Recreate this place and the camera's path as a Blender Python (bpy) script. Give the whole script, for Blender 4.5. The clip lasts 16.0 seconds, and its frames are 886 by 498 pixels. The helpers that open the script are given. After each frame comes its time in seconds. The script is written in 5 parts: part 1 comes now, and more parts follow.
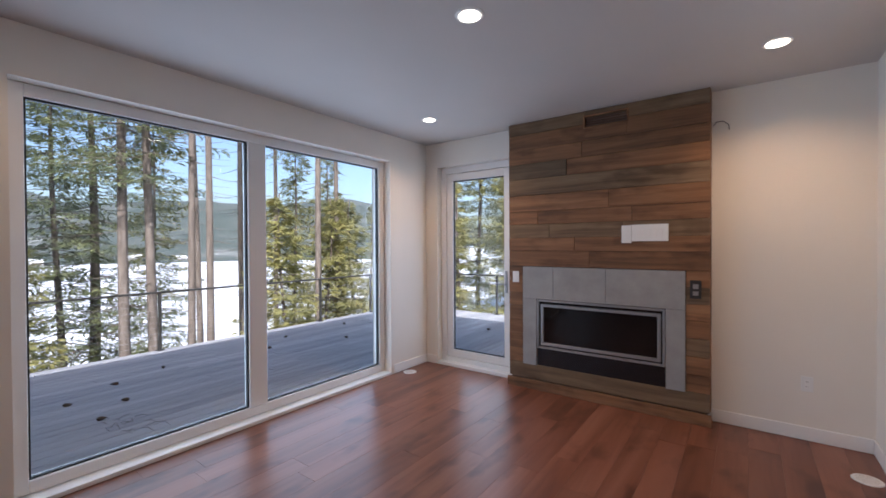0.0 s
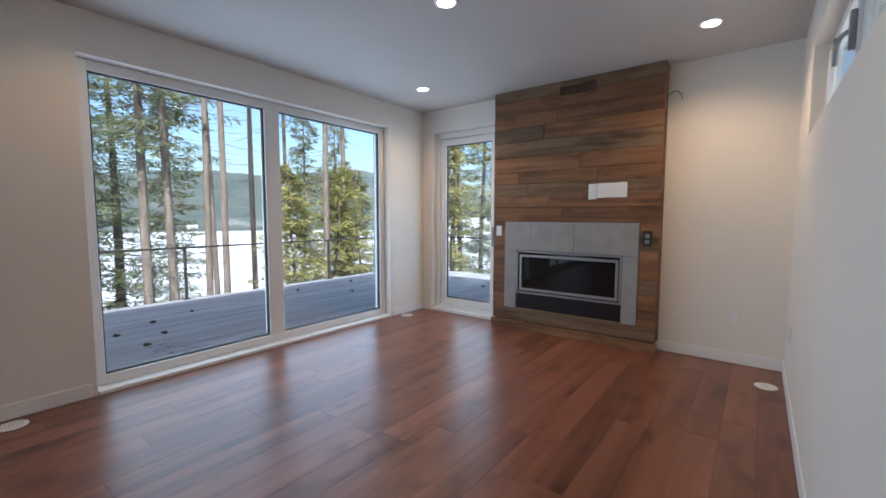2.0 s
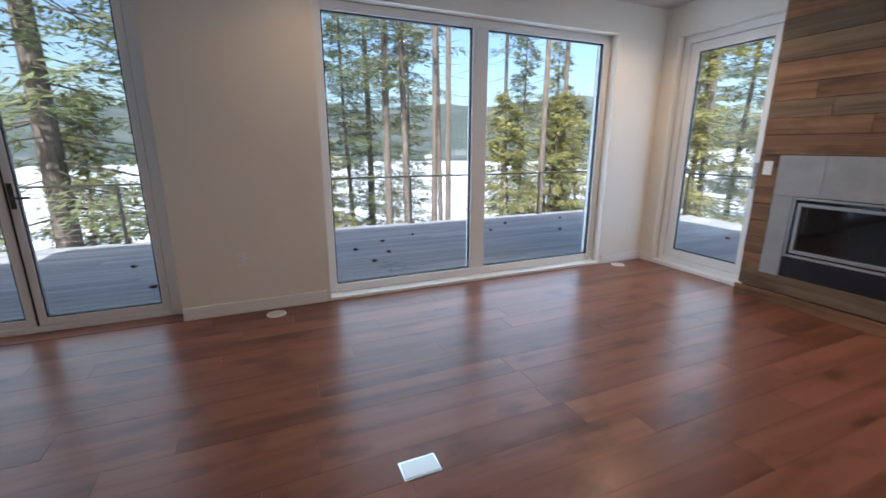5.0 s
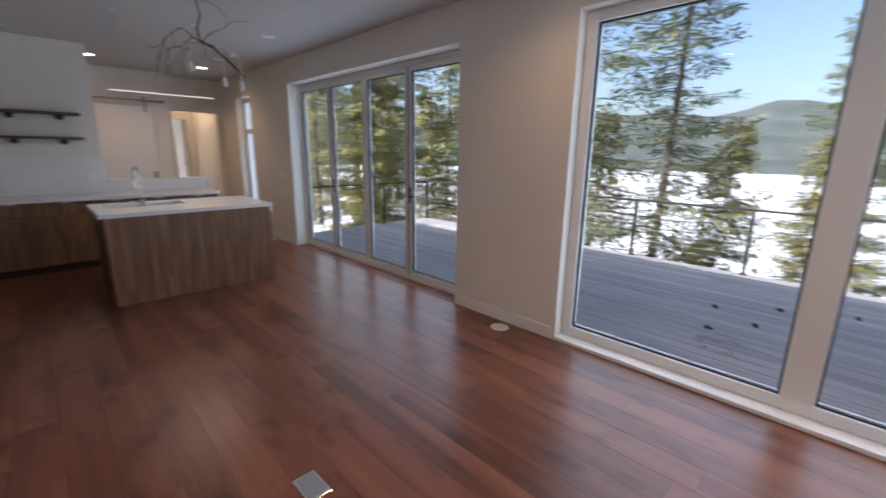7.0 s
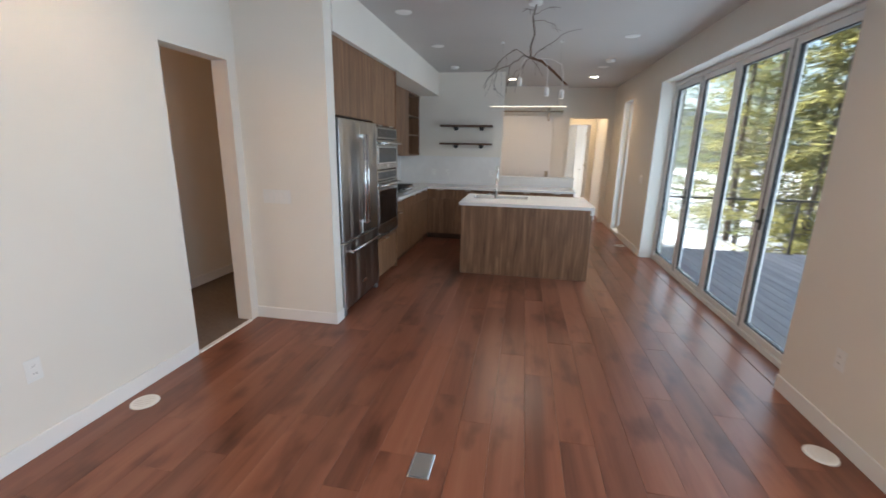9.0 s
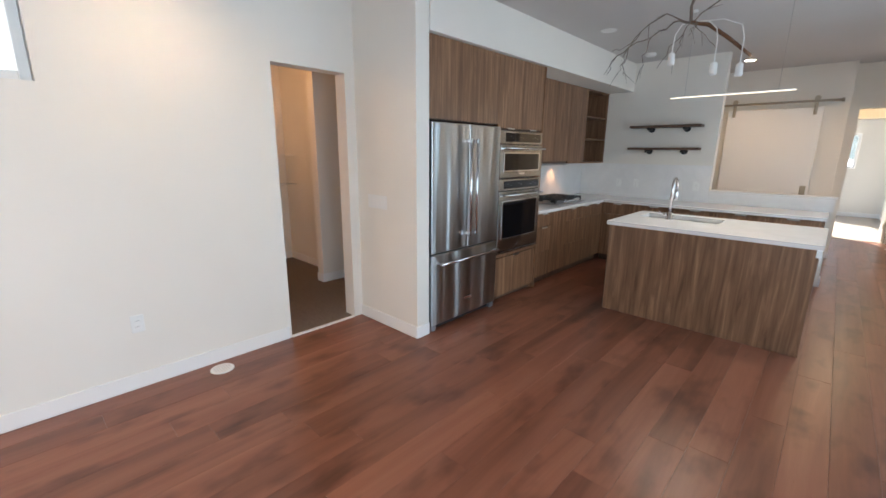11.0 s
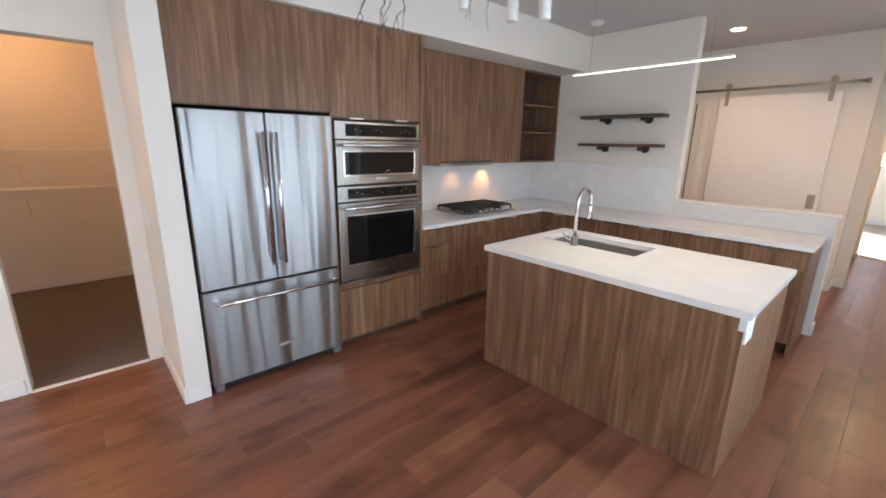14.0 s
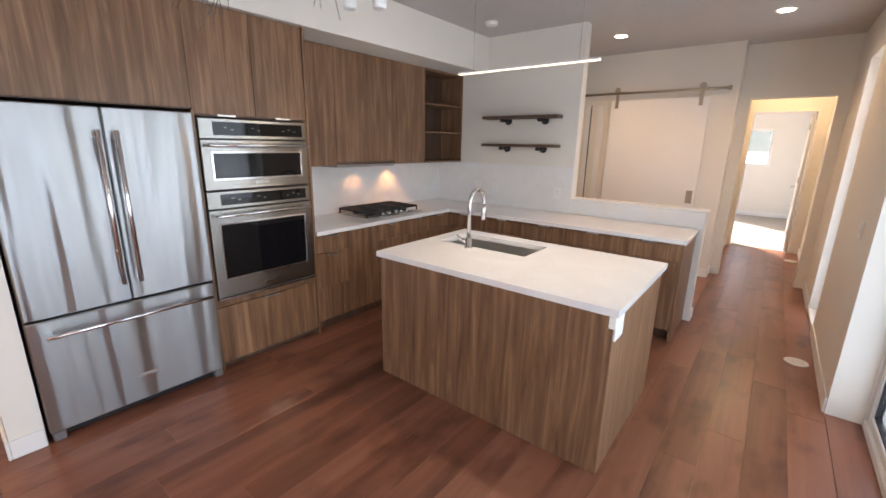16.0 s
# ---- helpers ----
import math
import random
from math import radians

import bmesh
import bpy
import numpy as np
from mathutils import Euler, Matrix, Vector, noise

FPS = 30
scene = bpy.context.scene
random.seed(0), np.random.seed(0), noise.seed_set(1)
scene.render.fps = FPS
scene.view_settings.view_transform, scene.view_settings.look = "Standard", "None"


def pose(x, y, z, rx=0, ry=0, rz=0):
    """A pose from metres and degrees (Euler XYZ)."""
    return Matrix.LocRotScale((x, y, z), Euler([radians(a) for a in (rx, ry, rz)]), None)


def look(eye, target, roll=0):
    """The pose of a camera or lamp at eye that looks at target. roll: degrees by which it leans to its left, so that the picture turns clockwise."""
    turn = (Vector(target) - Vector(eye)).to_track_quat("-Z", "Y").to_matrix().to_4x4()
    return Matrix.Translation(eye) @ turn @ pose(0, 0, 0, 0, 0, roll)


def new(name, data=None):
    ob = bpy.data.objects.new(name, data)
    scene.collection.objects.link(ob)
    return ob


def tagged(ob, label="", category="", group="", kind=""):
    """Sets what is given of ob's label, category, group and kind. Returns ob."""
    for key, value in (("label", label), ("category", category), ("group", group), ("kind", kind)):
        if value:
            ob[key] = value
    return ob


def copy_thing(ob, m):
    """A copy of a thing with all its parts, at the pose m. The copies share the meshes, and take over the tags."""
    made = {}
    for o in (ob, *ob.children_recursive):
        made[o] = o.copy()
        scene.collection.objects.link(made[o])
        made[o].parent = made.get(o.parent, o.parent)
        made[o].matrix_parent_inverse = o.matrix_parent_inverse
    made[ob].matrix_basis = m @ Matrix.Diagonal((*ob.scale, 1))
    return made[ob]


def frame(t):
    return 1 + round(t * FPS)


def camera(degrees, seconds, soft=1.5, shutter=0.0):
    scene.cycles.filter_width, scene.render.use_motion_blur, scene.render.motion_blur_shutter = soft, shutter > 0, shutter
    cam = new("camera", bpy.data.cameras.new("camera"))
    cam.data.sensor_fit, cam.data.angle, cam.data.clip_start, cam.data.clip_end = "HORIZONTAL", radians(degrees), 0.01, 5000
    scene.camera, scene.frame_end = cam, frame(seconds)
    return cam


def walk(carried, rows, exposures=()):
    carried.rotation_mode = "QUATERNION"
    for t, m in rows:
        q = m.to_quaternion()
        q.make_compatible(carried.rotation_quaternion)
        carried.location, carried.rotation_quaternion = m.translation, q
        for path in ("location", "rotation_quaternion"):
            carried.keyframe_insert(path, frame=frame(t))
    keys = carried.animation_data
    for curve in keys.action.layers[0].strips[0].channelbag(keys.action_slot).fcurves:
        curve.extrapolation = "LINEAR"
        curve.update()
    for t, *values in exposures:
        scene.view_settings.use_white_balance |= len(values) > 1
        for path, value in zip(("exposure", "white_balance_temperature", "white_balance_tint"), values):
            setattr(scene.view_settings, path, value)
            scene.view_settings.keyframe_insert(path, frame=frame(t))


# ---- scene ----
cam = camera(94.1, 16.0, soft=1.6, shutter=0.35)
PATH = [
    (0, (3.333, 0.81, 1.507), (2.148, 2.421, 1.487), -0.3),
    (0.5, (3.483, 0.606, 1.457), (2.339, 2.247, 1.438), 0.0),
    (1, (3.7, 0.497, 1.421), (2.55, 2.133, 1.376), 0.0),
    (1.5, (3.799, 0.458, 1.388), (2.626, 2.075, 1.285), 0.2),
    (2, (3.852, 0.433, 1.337), (2.639, 2.016, 1.179), 0.1),
    (2.5, (3.883, 0.391, 1.309), (2.633, 1.936, 1.089), 0.0),
    (3, (3.872, 0.359, 1.293), (2.585, 1.863, 1.005), 0.0),
    (5.3, (3.475, 1.015, 1.345), (1.617, 1.596, 0.886), -0.1),
    (5.5, (3.385, 1.222, 1.345), (1.484, 1.667, 0.908), -0.1),
    (6, (3.286, 1.818, 1.405), (1.34, 1.742, 0.955), 0.0),
    (6.5, (3.175, 2.386, 1.477), (1.368, 1.661, 1.022), 0.2),
    (7, (2.874, 2.832, 1.499), (1.507, 1.442, 1.04), 0.8),
    (7.5, (2.556, 3.015, 1.533), (1.677, 1.284, 1.057), 0.7),
    (8, (2.305, 3.077, 1.536), (1.826, 1.195, 1.059), 1.0),
    (8.5, (2.034, 3.11, 1.538), (1.979, 1.169, 1.057), 1.1),
    (9, (1.772, 2.976, 1.542), (2.131, 1.068, 1.062), 1.1),
    (9.5, (1.502, 2.803, 1.556), (2.223, 1.003, 1.067), 0.9),
    (10, (1.313, 2.577, 1.518), (2.316, 0.913, 1.046), 0.6),
    (12.5, (0.65, 1.07, 1.588), (2.122, -0.19, 1.096), 0.7),
    (13, (0.65, 0.747, 1.598), (2.124, -0.509, 1.101), 0.7),
    (13.5, (0.6, 0.417, 1.593), (2.069, -0.846, 1.094), 0.8),
    (14, (0.59, 0.144, 1.597), (2.031, -1.151, 1.099), 0.9),
    (14.5, (0.592, -0.053, 1.606), (1.983, -1.401, 1.109), 1.0),
    (15, (0.529, -0.114, 1.606), (1.853, -1.529, 1.11), 1.0),
    (15.5, (0.497, -0.138, 1.608), (1.752, -1.613, 1.111), 1.0),
    (16, (0.49, -0.148, 1.607), (1.691, -1.668, 1.112), 1.0),
]
EXPOSURES = [(0.0, 0.7, 5700, 16), (1.5, 0.75, 5500, 8), (3.0, 0.98, 5500, 7), (5.5, 0.78, 5600, 9), (6.0, 0.6, 5500, 11), (7.0, 0.88, 5900, 16), (7.5, 1.15, 6050, 14), (8.5, 1.48, 6000, 8), (9.5, 1.63, 5950, 7), (12.5, 1.92, 6000, 9), (16.0, 2.0, 6600, 16)]
walk(cam, [(t, look(e, a, r)) for t, e, a, r in PATH], EXPOSURES)

# ---- world, sun, exposure ----
world = bpy.data.worlds.new("sky")
scene.world = world
world.use_nodes = True
_wn = world.node_tree
_sky = _wn.nodes.new("ShaderNodeTexSky")
_sky.sky_type = "NISHITA"
_sky.sun_disc = False
_sky.dust_density = 3.0
_sky.ozone_density = 0.7
SUN_EL, SUN_AZ = 40.0, 131.0      # azimuth clockwise from +y
_sky.sun_elevation = radians(SUN_EL)
_sky.sun_rotation = radians(SUN_AZ)
_bg = _wn.nodes["Background"]
_bg.inputs["Strength"].default_value = 0.15
_wn.links.new(_sky.outputs[0], _bg.inputs[0])

_sun = bpy.data.lights.new("sun", "SUN")
_sun.energy, _sun.angle, _sun.color = 4.6, radians(0.5), (1.0, 0.93, 0.82)
sun_ob = new("sun", _sun)
_d = Vector((math.sin(radians(SUN_AZ)) * math.cos(radians(SUN_EL)), math.cos(radians(SUN_AZ)) * math.cos(radians(SUN_EL)), math.sin(radians(SUN_EL))))
sun_ob.matrix_world = look(_d * 60, (0, 0, 0))


def area_lamp(name, eye, target, sx, sy, watts, color):
    l = bpy.data.lights.new(name, "AREA")
    l.shape, l.size, l.size_y, l.energy, l.color = "RECTANGLE", sx, sy, watts, color
    ob = new(name, l)
    ob.matrix_world = look(eye, target)
    return ob


SKYBLUE = (0.74, 0.87, 1.0)
# daylight in the window openings
area_lamp("window_daylight", (-0.292, 2.77, 1.25), (3, 2.77, 1.25), 3.0, 2.3, 25, SKYBLUE)
area_lamp("bifold_daylight", (-0.292, -1.7, 1.2), (3, -1.7, 1.2), 3.3, 2.2, 16, SKYBLUE)
area_lamp("door_daylight", (0.75, 5.21, 1.25), (0.75, 2, 1.25), 0.7, 2.1, 5, SKYBLUE)
area_lamp("narrow_daylight", (-0.292, -5.25, 1.2), (3, -5.25, 1.2), 0.5, 2.2, 3, SKYBLUE)

WARM = (1.0, 0.62, 0.32)
POTS_ON = [(2.09, 2.76), (3.49, 4.2), (0.728, 4.126), (0.7, 1.28), (3.48, 1.28), (2.07, -5.23), (0.656, -5.1)]
POTS_OFF = [(2.99, -1.23), (2.94, -2.6), (0.67, -2.37), (0.67, -4.18)]
CEIL = 2.785
for px, py in POTS_ON:
    watts = 11 if py < -4 else (25 if py > 4 else (11 if py > 2 else 10))
    l = bpy.data.lights.new("pot_lamp", "SPOT")
    l.energy, l.color, l.spot_size, l.spot_blend, l.shadow_soft_size = watts, WARM, radians(150), 0.8, 0.05
    new("pot_lamp", l).matrix_world = look((px, py, CEIL - 0.03), (px, py, 0))
for py in (-3.02, -3.5):
    l = bpy.data.lights.new("undercabinet_lamp", "SPOT")
    l.energy, l.color, l.spot_size, l.spot_blend, l.shadow_soft_size = 1.6, (1.0, 0.45, 0.16), radians(100), 0.7, 0.02
    new("undercabinet_lamp", l).matrix_world = look((3.9, py, 1.375), (3.93, py, 0))
l = bpy.data.lights.new("closet_lamp", "POINT")
l.energy, l.color, l.shadow_soft_size = 6, (1.0, 0.50, 0.21), 0.08
new("closet_lamp", l).location = (5.65, 0.5, 2.5)
# added fill without a fixture, for sunlight bounced out of the bedroom
l = bpy.data.lights.new("hall_lamp", "POINT")
l.energy, l.color, l.shadow_soft_size = 6, (1.0, 0.70, 0.40), 0.08
new("hall_lamp", l).location = (0.5, -7.6, 2.5)
# warm light of the pendant bar over the island
area_lamp("bar_daylight", (1.766, -2.48, 2.035), (1.766, -2.48, 0), 0.9, 0.02, 3, (1.0, 0.85, 0.65))

# ---- materials ----
def material(name, base=(0.5, 0.5, 0.5), rough=0.5, metal=0.0, spec=0.5):
    m = bpy.data.materials.new(name)
    m.use_nodes = True
    b = m.node_tree.nodes["Principled BSDF"]
    b.inputs["Base Color"].default_value = (*base, 1)
    b.inputs["Roughness"].default_value = rough
    b.inputs["Metallic"].default_value = metal
    b.inputs["Specular IOR Level"].default_value = spec
    return m


def nodes_of(m):
    return m.node_tree.nodes, m.node_tree.links, m.node_tree.nodes["Principled BSDF"]


def coords(m, scale=(1, 1, 1), kind="Object", shift=True):
    """Object coordinates, scaled, moved by the object's own random number."""
    n, k, _ = nodes_of(m)
    tc = n.new("ShaderNodeTexCoord")
    mp = n.new("ShaderNodeMapping")
    mp.inputs["Scale"].default_value = scale
    k.new(tc.outputs[kind], mp.inputs["Vector"])
    if shift:
        oi = n.new("ShaderNodeObjectInfo")
        mul = n.new("ShaderNodeMath")
        mul.operation = "MULTIPLY"
        mul.inputs[1].default_value = 37.0
        k.new(oi.outputs["Random"], mul.inputs[0])
        k.new(mul.outputs[0], mp.inputs["Location"])
    return mp.outputs[0]


def noise_tex(m, vec, scale, detail=4.0, rough=0.55, distort=0.0):
    n, k, _ = nodes_of(m)
    t = n.new("ShaderNodeTexNoise")
    t.inputs["Scale"].default_value, t.inputs["Detail"].default_value = scale, detail
    t.inputs["Roughness"].default_value, t.inputs["Distortion"].default_value = rough, distort
    k.new(vec, t.inputs["Vector"])
    return t.outputs["Fac"]


def ramp(m, fac, stops):
    n, k, _ = nodes_of(m)
    r = n.new("ShaderNodeValToRGB")
    while len(r.color_ramp.elements) < len(stops):
        r.color_ramp.elements.new(0.5)
    for e, (p, c) in zip(r.color_ramp.elements, stops):
        e.position, e.color = p, (*c, 1) if len(c) == 3 else c
    k.new(fac, r.inputs[0])
    return r.outputs[0]


def mixc(m, fac, a, b, mode="MIX"):
    n, k, _ = nodes_of(m)
    x = n.new("ShaderNodeMix")
    x.data_type, x.blend_type = "RGBA", mode
    for s, v in ((x.inputs[0], fac), (x.inputs[6], a), (x.inputs[7], b)):
        if isinstance(v, (int, float)):
            s.default_value = v
        elif isinstance(v, tuple):
            s.default_value = (*v, 1)
        else:
            k.new(v, s)
    return x.outputs[2]


def bump(m, height, strength=0.2, distance=0.002):
    n, k, b = nodes_of(m)
    t = n.new("ShaderNodeBump")
    t.inputs["Strength"].default_value, t.inputs["Distance"].default_value = strength, distance
    k.new(height, t.inputs["Height"])
    k.new(t.outputs[0], b.inputs["Normal"])


def rough_from(m, fac, lo, hi):
    n, k, b = nodes_of(m)
    r = n.new("ShaderNodeMapRange")
    r.inputs[3].default_value, r.inputs[4].default_value = lo, hi
    k.new(fac, r.inputs[0])
    k.new(r.outputs[0], b.inputs["Roughness"])


def object_random(m):
    n, k, _ = nodes_of(m)
    return n.new("ShaderNodeObjectInfo").outputs["Random"]


def base_to(m, col):
    n, k, b = nodes_of(m)
    k.new(col, b.inputs["Base Color"])


def paint(name, base, rough=0.6, tone=0.04):
    m = material(name, base, rough)
    v = coords(m, shift=False)
    big = noise_tex(m, v, 0.9, 3)
    c = ramp(m, big, [(0.3, tuple(x * (1 - tone) for x in base)), (0.7, tuple(min(x * (1 + tone), 0.95) for x in base))])
    base_to(m, c)
    bump(m, noise_tex(m, v, 160, 3), 0.12, 0.001)
    return m


def wood(name, dark, mid, light, axis, rough=(0.3, 0.5), streak=1.0, board=0.25, knots=0.0, grain=1.0, relief=0.2, spec=0.5):
    """Wood with its grain along the axis 0, 1 or 2 of the object."""
    m = material(name, mid, 0.4, spec=spec)
    sc = [14.0, 14.0, 14.0]
    sc[axis] = 0.9
    v = coords(m, tuple(sc))
    g = noise_tex(m, v, 1.0 * grain, 6, 0.62, 0.6)
    sc2 = [110.0, 110.0, 110.0]
    sc2[axis] = 2.5
    v2 = coords(m, tuple(sc2))
    fine = noise_tex(m, v2, 1.0, 3, 0.6)
    c = ramp(m, g, [(0.28, dark), (0.5, mid), (0.74, light)])
    c2 = ramp(m, fine, [(0.3, (0.72, 0.72, 0.72)), (0.65, (1.1, 1.1, 1.1))])
    col = mixc(m, 0.55 * streak, c, c2, "MULTIPLY")
    rnd = ramp(m, object_random(m), [(0.0, (1 - board, 1 - board, 1 - board)), (1.0, (1 + board, 1 + board * 0.9, 1 + board * 0.8))])
    col = mixc(m, 1.0, col, rnd, "MULTIPLY")
    if knots:
        v3 = coords(m, tuple(4.2 if i != axis else 1.9 for i in range(3)))
        n3 = noise_tex(m, v3, 1.3, 3, 0.5)
        kn = ramp(m, n3, [(0.54, (1, 1, 1)), (0.72, (0.40, 0.34, 0.31))])
        col = mixc(m, knots, col, kn, "MULTIPLY")
    base_to(m, col)
    rough_from(m, fine, *rough)
    bump(m, fine, relief, 0.001)
    return m


M_WALL = paint("wall_paint", (0.80, 0.765, 0.70), 0.55, 0.03)
# greyer than a white ceiling: its shade is put into the base colour
M_CEIL = paint("shaded_ceiling_paint", (0.56, 0.54, 0.52), 0.8, 0.03)
M_TRIM = paint("trim_paint", (0.84, 0.83, 0.81), 0.35, 0.02)
M_VINYL = paint("window_frame_white", (0.80, 0.80, 0.79), 0.35, 0.02)
M_FLOOR = wood("floor_plank_wood", (0.120, 0.043, 0.024), (0.215, 0.082, 0.047), (0.285, 0.122, 0.075), 1, (0.25, 0.36), 0.25, 0.12, 0.8, 0.36, 0.04)
M_WALNUT = wood("walnut_laminate", (0.115, 0.056, 0.029), (0.215, 0.114, 0.060), (0.385, 0.222, 0.126), 2, (0.36, 0.48), 1.0, 0.06, 0.0, 1.6, 0.06)
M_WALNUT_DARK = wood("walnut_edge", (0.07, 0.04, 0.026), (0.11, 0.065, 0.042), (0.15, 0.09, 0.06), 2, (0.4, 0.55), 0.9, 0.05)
M_BARN = wood("reclaimed_wood", (0.100, 0.048, 0.022), (0.215, 0.104, 0.045), (0.31, 0.160, 0.074), 0, (0.6, 0.85), 0.9, 0.17, 0.85, 1.0, 0.6)
M_BARN_GREY = wood("weathered_wood", (0.078, 0.050, 0.029), (0.165, 0.107, 0.058), (0.235, 0.165, 0.098), 0, (0.65, 0.9), 1.0, 0.25, 0.7, 1.0, 0.7)
M_SHELF = wood("shelf_wood", (0.06, 0.034, 0.022), (0.13, 0.075, 0.048), (0.2, 0.12, 0.08), 0, (0.5, 0.7), 1.0, 0.1, 0.5)
M_DECK = wood("deck_board", (0.32, 0.315, 0.335), (0.41, 0.405, 0.425), (0.48, 0.47, 0.485), 1, (0.6, 0.85), 0.7, 0.14, 0.0, 1.0, 0.4)
M_BRANCH = wood("branch_bark", (0.10, 0.08, 0.065), (0.20, 0.16, 0.13), (0.32, 0.27, 0.23), 2, (0.7, 0.9), 1.0, 0.1)

M_QUARTZ = material("white_quartz", (0.83, 0.82, 0.81), 0.16)
_v = coords(M_QUARTZ, shift=False)
base_to(M_QUARTZ, ramp(M_QUARTZ, noise_tex(M_QUARTZ, _v, 3.0, 6, 0.7, 1.2), [(0.35, (0.80, 0.79, 0.78)), (0.6, (0.85, 0.84, 0.83))]))

def brushed_steel(name, base, lo, hi, wave, depth):
    """Steel brushed sideways, so that reflections spread up and down; slightly wavy sheet."""
    m = material(name, base, lo, 1.0)
    n, k, b = nodes_of(m)
    tan = n.new("ShaderNodeTangent")
    tan.direction_type, tan.axis = "RADIAL", "Z"
    k.new(tan.outputs[0], b.inputs["Tangent"])
    b.inputs["Anisotropic"].default_value = 0.85
    b.inputs["Anisotropic Rotation"].default_value = ANISO
    rough_from(m, noise_tex(m, coords(m, (3.0, 3.0, 14.0)), 1.0, 2), lo, hi)
    bump(m, noise_tex(m, coords(m, (wave, wave, 0.35)), 1.0, 1.6, 0.4, 0.2), 0.8, depth)
    return m


ANISO = 0.25
M_STEEL_FLAT = brushed_steel("flat_stainless_steel", (0.42, 0.41, 0.39), 0.25, 0.28, 2.0, 0.01)
M_STEEL = brushed_steel("stainless_steel", (0.42, 0.425, 0.43), 0.29, 0.33, 5.6, 0.07)
M_CHROME = material("chrome", (0.75, 0.75, 0.76), 0.09, 1.0)
_v = coords(M_CHROME)
rough_from(M_CHROME, noise_tex(M_CHROME, _v, 30, 2), 0.06, 0.14)
M_SINK = material("brushed_sink_steel", (0.66, 0.65, 0.63), 0.3, 1.0)
rough_from(M_SINK, noise_tex(M_SINK, coords(M_SINK, (3, 90, 3)), 3, 2), 0.24, 0.4)
M_NICKEL = material("brushed_bronze", (0.46, 0.40, 0.32), 0.38, 1.0)
rough_from(M_NICKEL, noise_tex(M_NICKEL, coords(M_NICKEL), 40, 2), 0.3, 0.5)
M_BLACKGLASS = material("black_glass", (0.006, 0.006, 0.007), 0.05)
rough_from(M_BLACKGLASS, noise_tex(M_BLACKGLASS, coords(M_BLACKGLASS), 5, 2), 0.03, 0.08)
M_IRON = material("cast_iron", (0.022, 0.022, 0.023), 0.55)
bump(M_IRON, noise_tex(M_IRON, coords(M_IRON), 250, 2), 0.3, 0.001)
M_DARKMETAL = material("dark_rail_metal", (0.075, 0.068, 0.060), 0.5, 0.6)
rough_from(M_DARKMETAL, noise_tex(M_DARKMETAL, coords(M_DARKMETAL), 20, 2), 0.4, 0.6)
M_CABLE = material("steel_cable", (0.35, 0.35, 0.35), 0.4, 0.9)
M_PLASTIC = material("white_plastic", (0.82, 0.82, 0.80), 0.4)
M_DARKPLASTIC = material("dark_plastic", (0.02, 0.02, 0.022), 0.4)
M_TRIMMETAL = material("insert_trim_metal", (0.30, 0.30, 0.31), 0.42, 0.7)
rough_from(M_TRIMMETAL, noise_tex(M_TRIMMETAL, coords(M_TRIMMETAL), 15, 2), 0.35, 0.5)
M_INSERT = material("insert_dark_panel", (0.008, 0.009, 0.012), 0.22)
rough_from(M_INSERT, noise_tex(M_INSERT, coords(M_INSERT), 9, 3), 0.18, 0.3)
M_TILE = material("grey_stone_tile", (0.30, 0.295, 0.285), 0.5)
_v = coords(M_TILE)
base_to(M_TILE, ramp(M_TILE, noise_tex(M_TILE, _v, 5, 6, 0.65), [(0.3, (0.26, 0.255, 0.25)), (0.7, (0.34, 0.335, 0.325))]))
bump(M_TILE, noise_tex(M_TILE, _v, 90, 3), 0.15, 0.001)
M_CARPET = material("brown_carpet", (0.17, 0.135, 0.11), 0.95)
_v = coords(M_CARPET, shift=False)
base_to(M_CARPET, ramp(M_CARPET, noise_tex(M_CARPET, _v, 90, 4), [(0.3, (0.12, 0.095, 0.078)), (0.7, (0.22, 0.18, 0.15))]))
bump(M_CARPET, noise_tex(M_CARPET, _v, 260, 3), 0.8, 0.006)
M_CARPET_PALE = material("pale_carpet", (0.35, 0.31, 0.27), 0.95)
_v = coords(M_CARPET_PALE, shift=False)
base_to(M_CARPET_PALE, ramp(M_CARPET_PALE, noise_tex(M_CARPET_PALE, _v, 90, 4), [(0.3, (0.30, 0.265, 0.225)), (0.7, (0.40, 0.36, 0.31))]))
bump(M_CARPET_PALE, noise_tex(M_CARPET_PALE, _v, 260, 3), 0.8, 0.006)
M_SUBFLOOR = material("dark_underlay", (0.05, 0.022, 0.014), 0.8)


def glow(name, color, strength):
    m = material(name, color, 0.4)
    b = m.node_tree.nodes["Principled BSDF"]
    b.inputs["Emission Color"].default_value = (*color, 1)
    b.inputs["Emission Strength"].default_value = strength
    return m


M_POT = glow("lit_lens", (1.0, 0.86, 0.66), 5.0)
M_BAR = glow("lit_bar_diffuser", (1.0, 0.84, 0.62), 0.6)


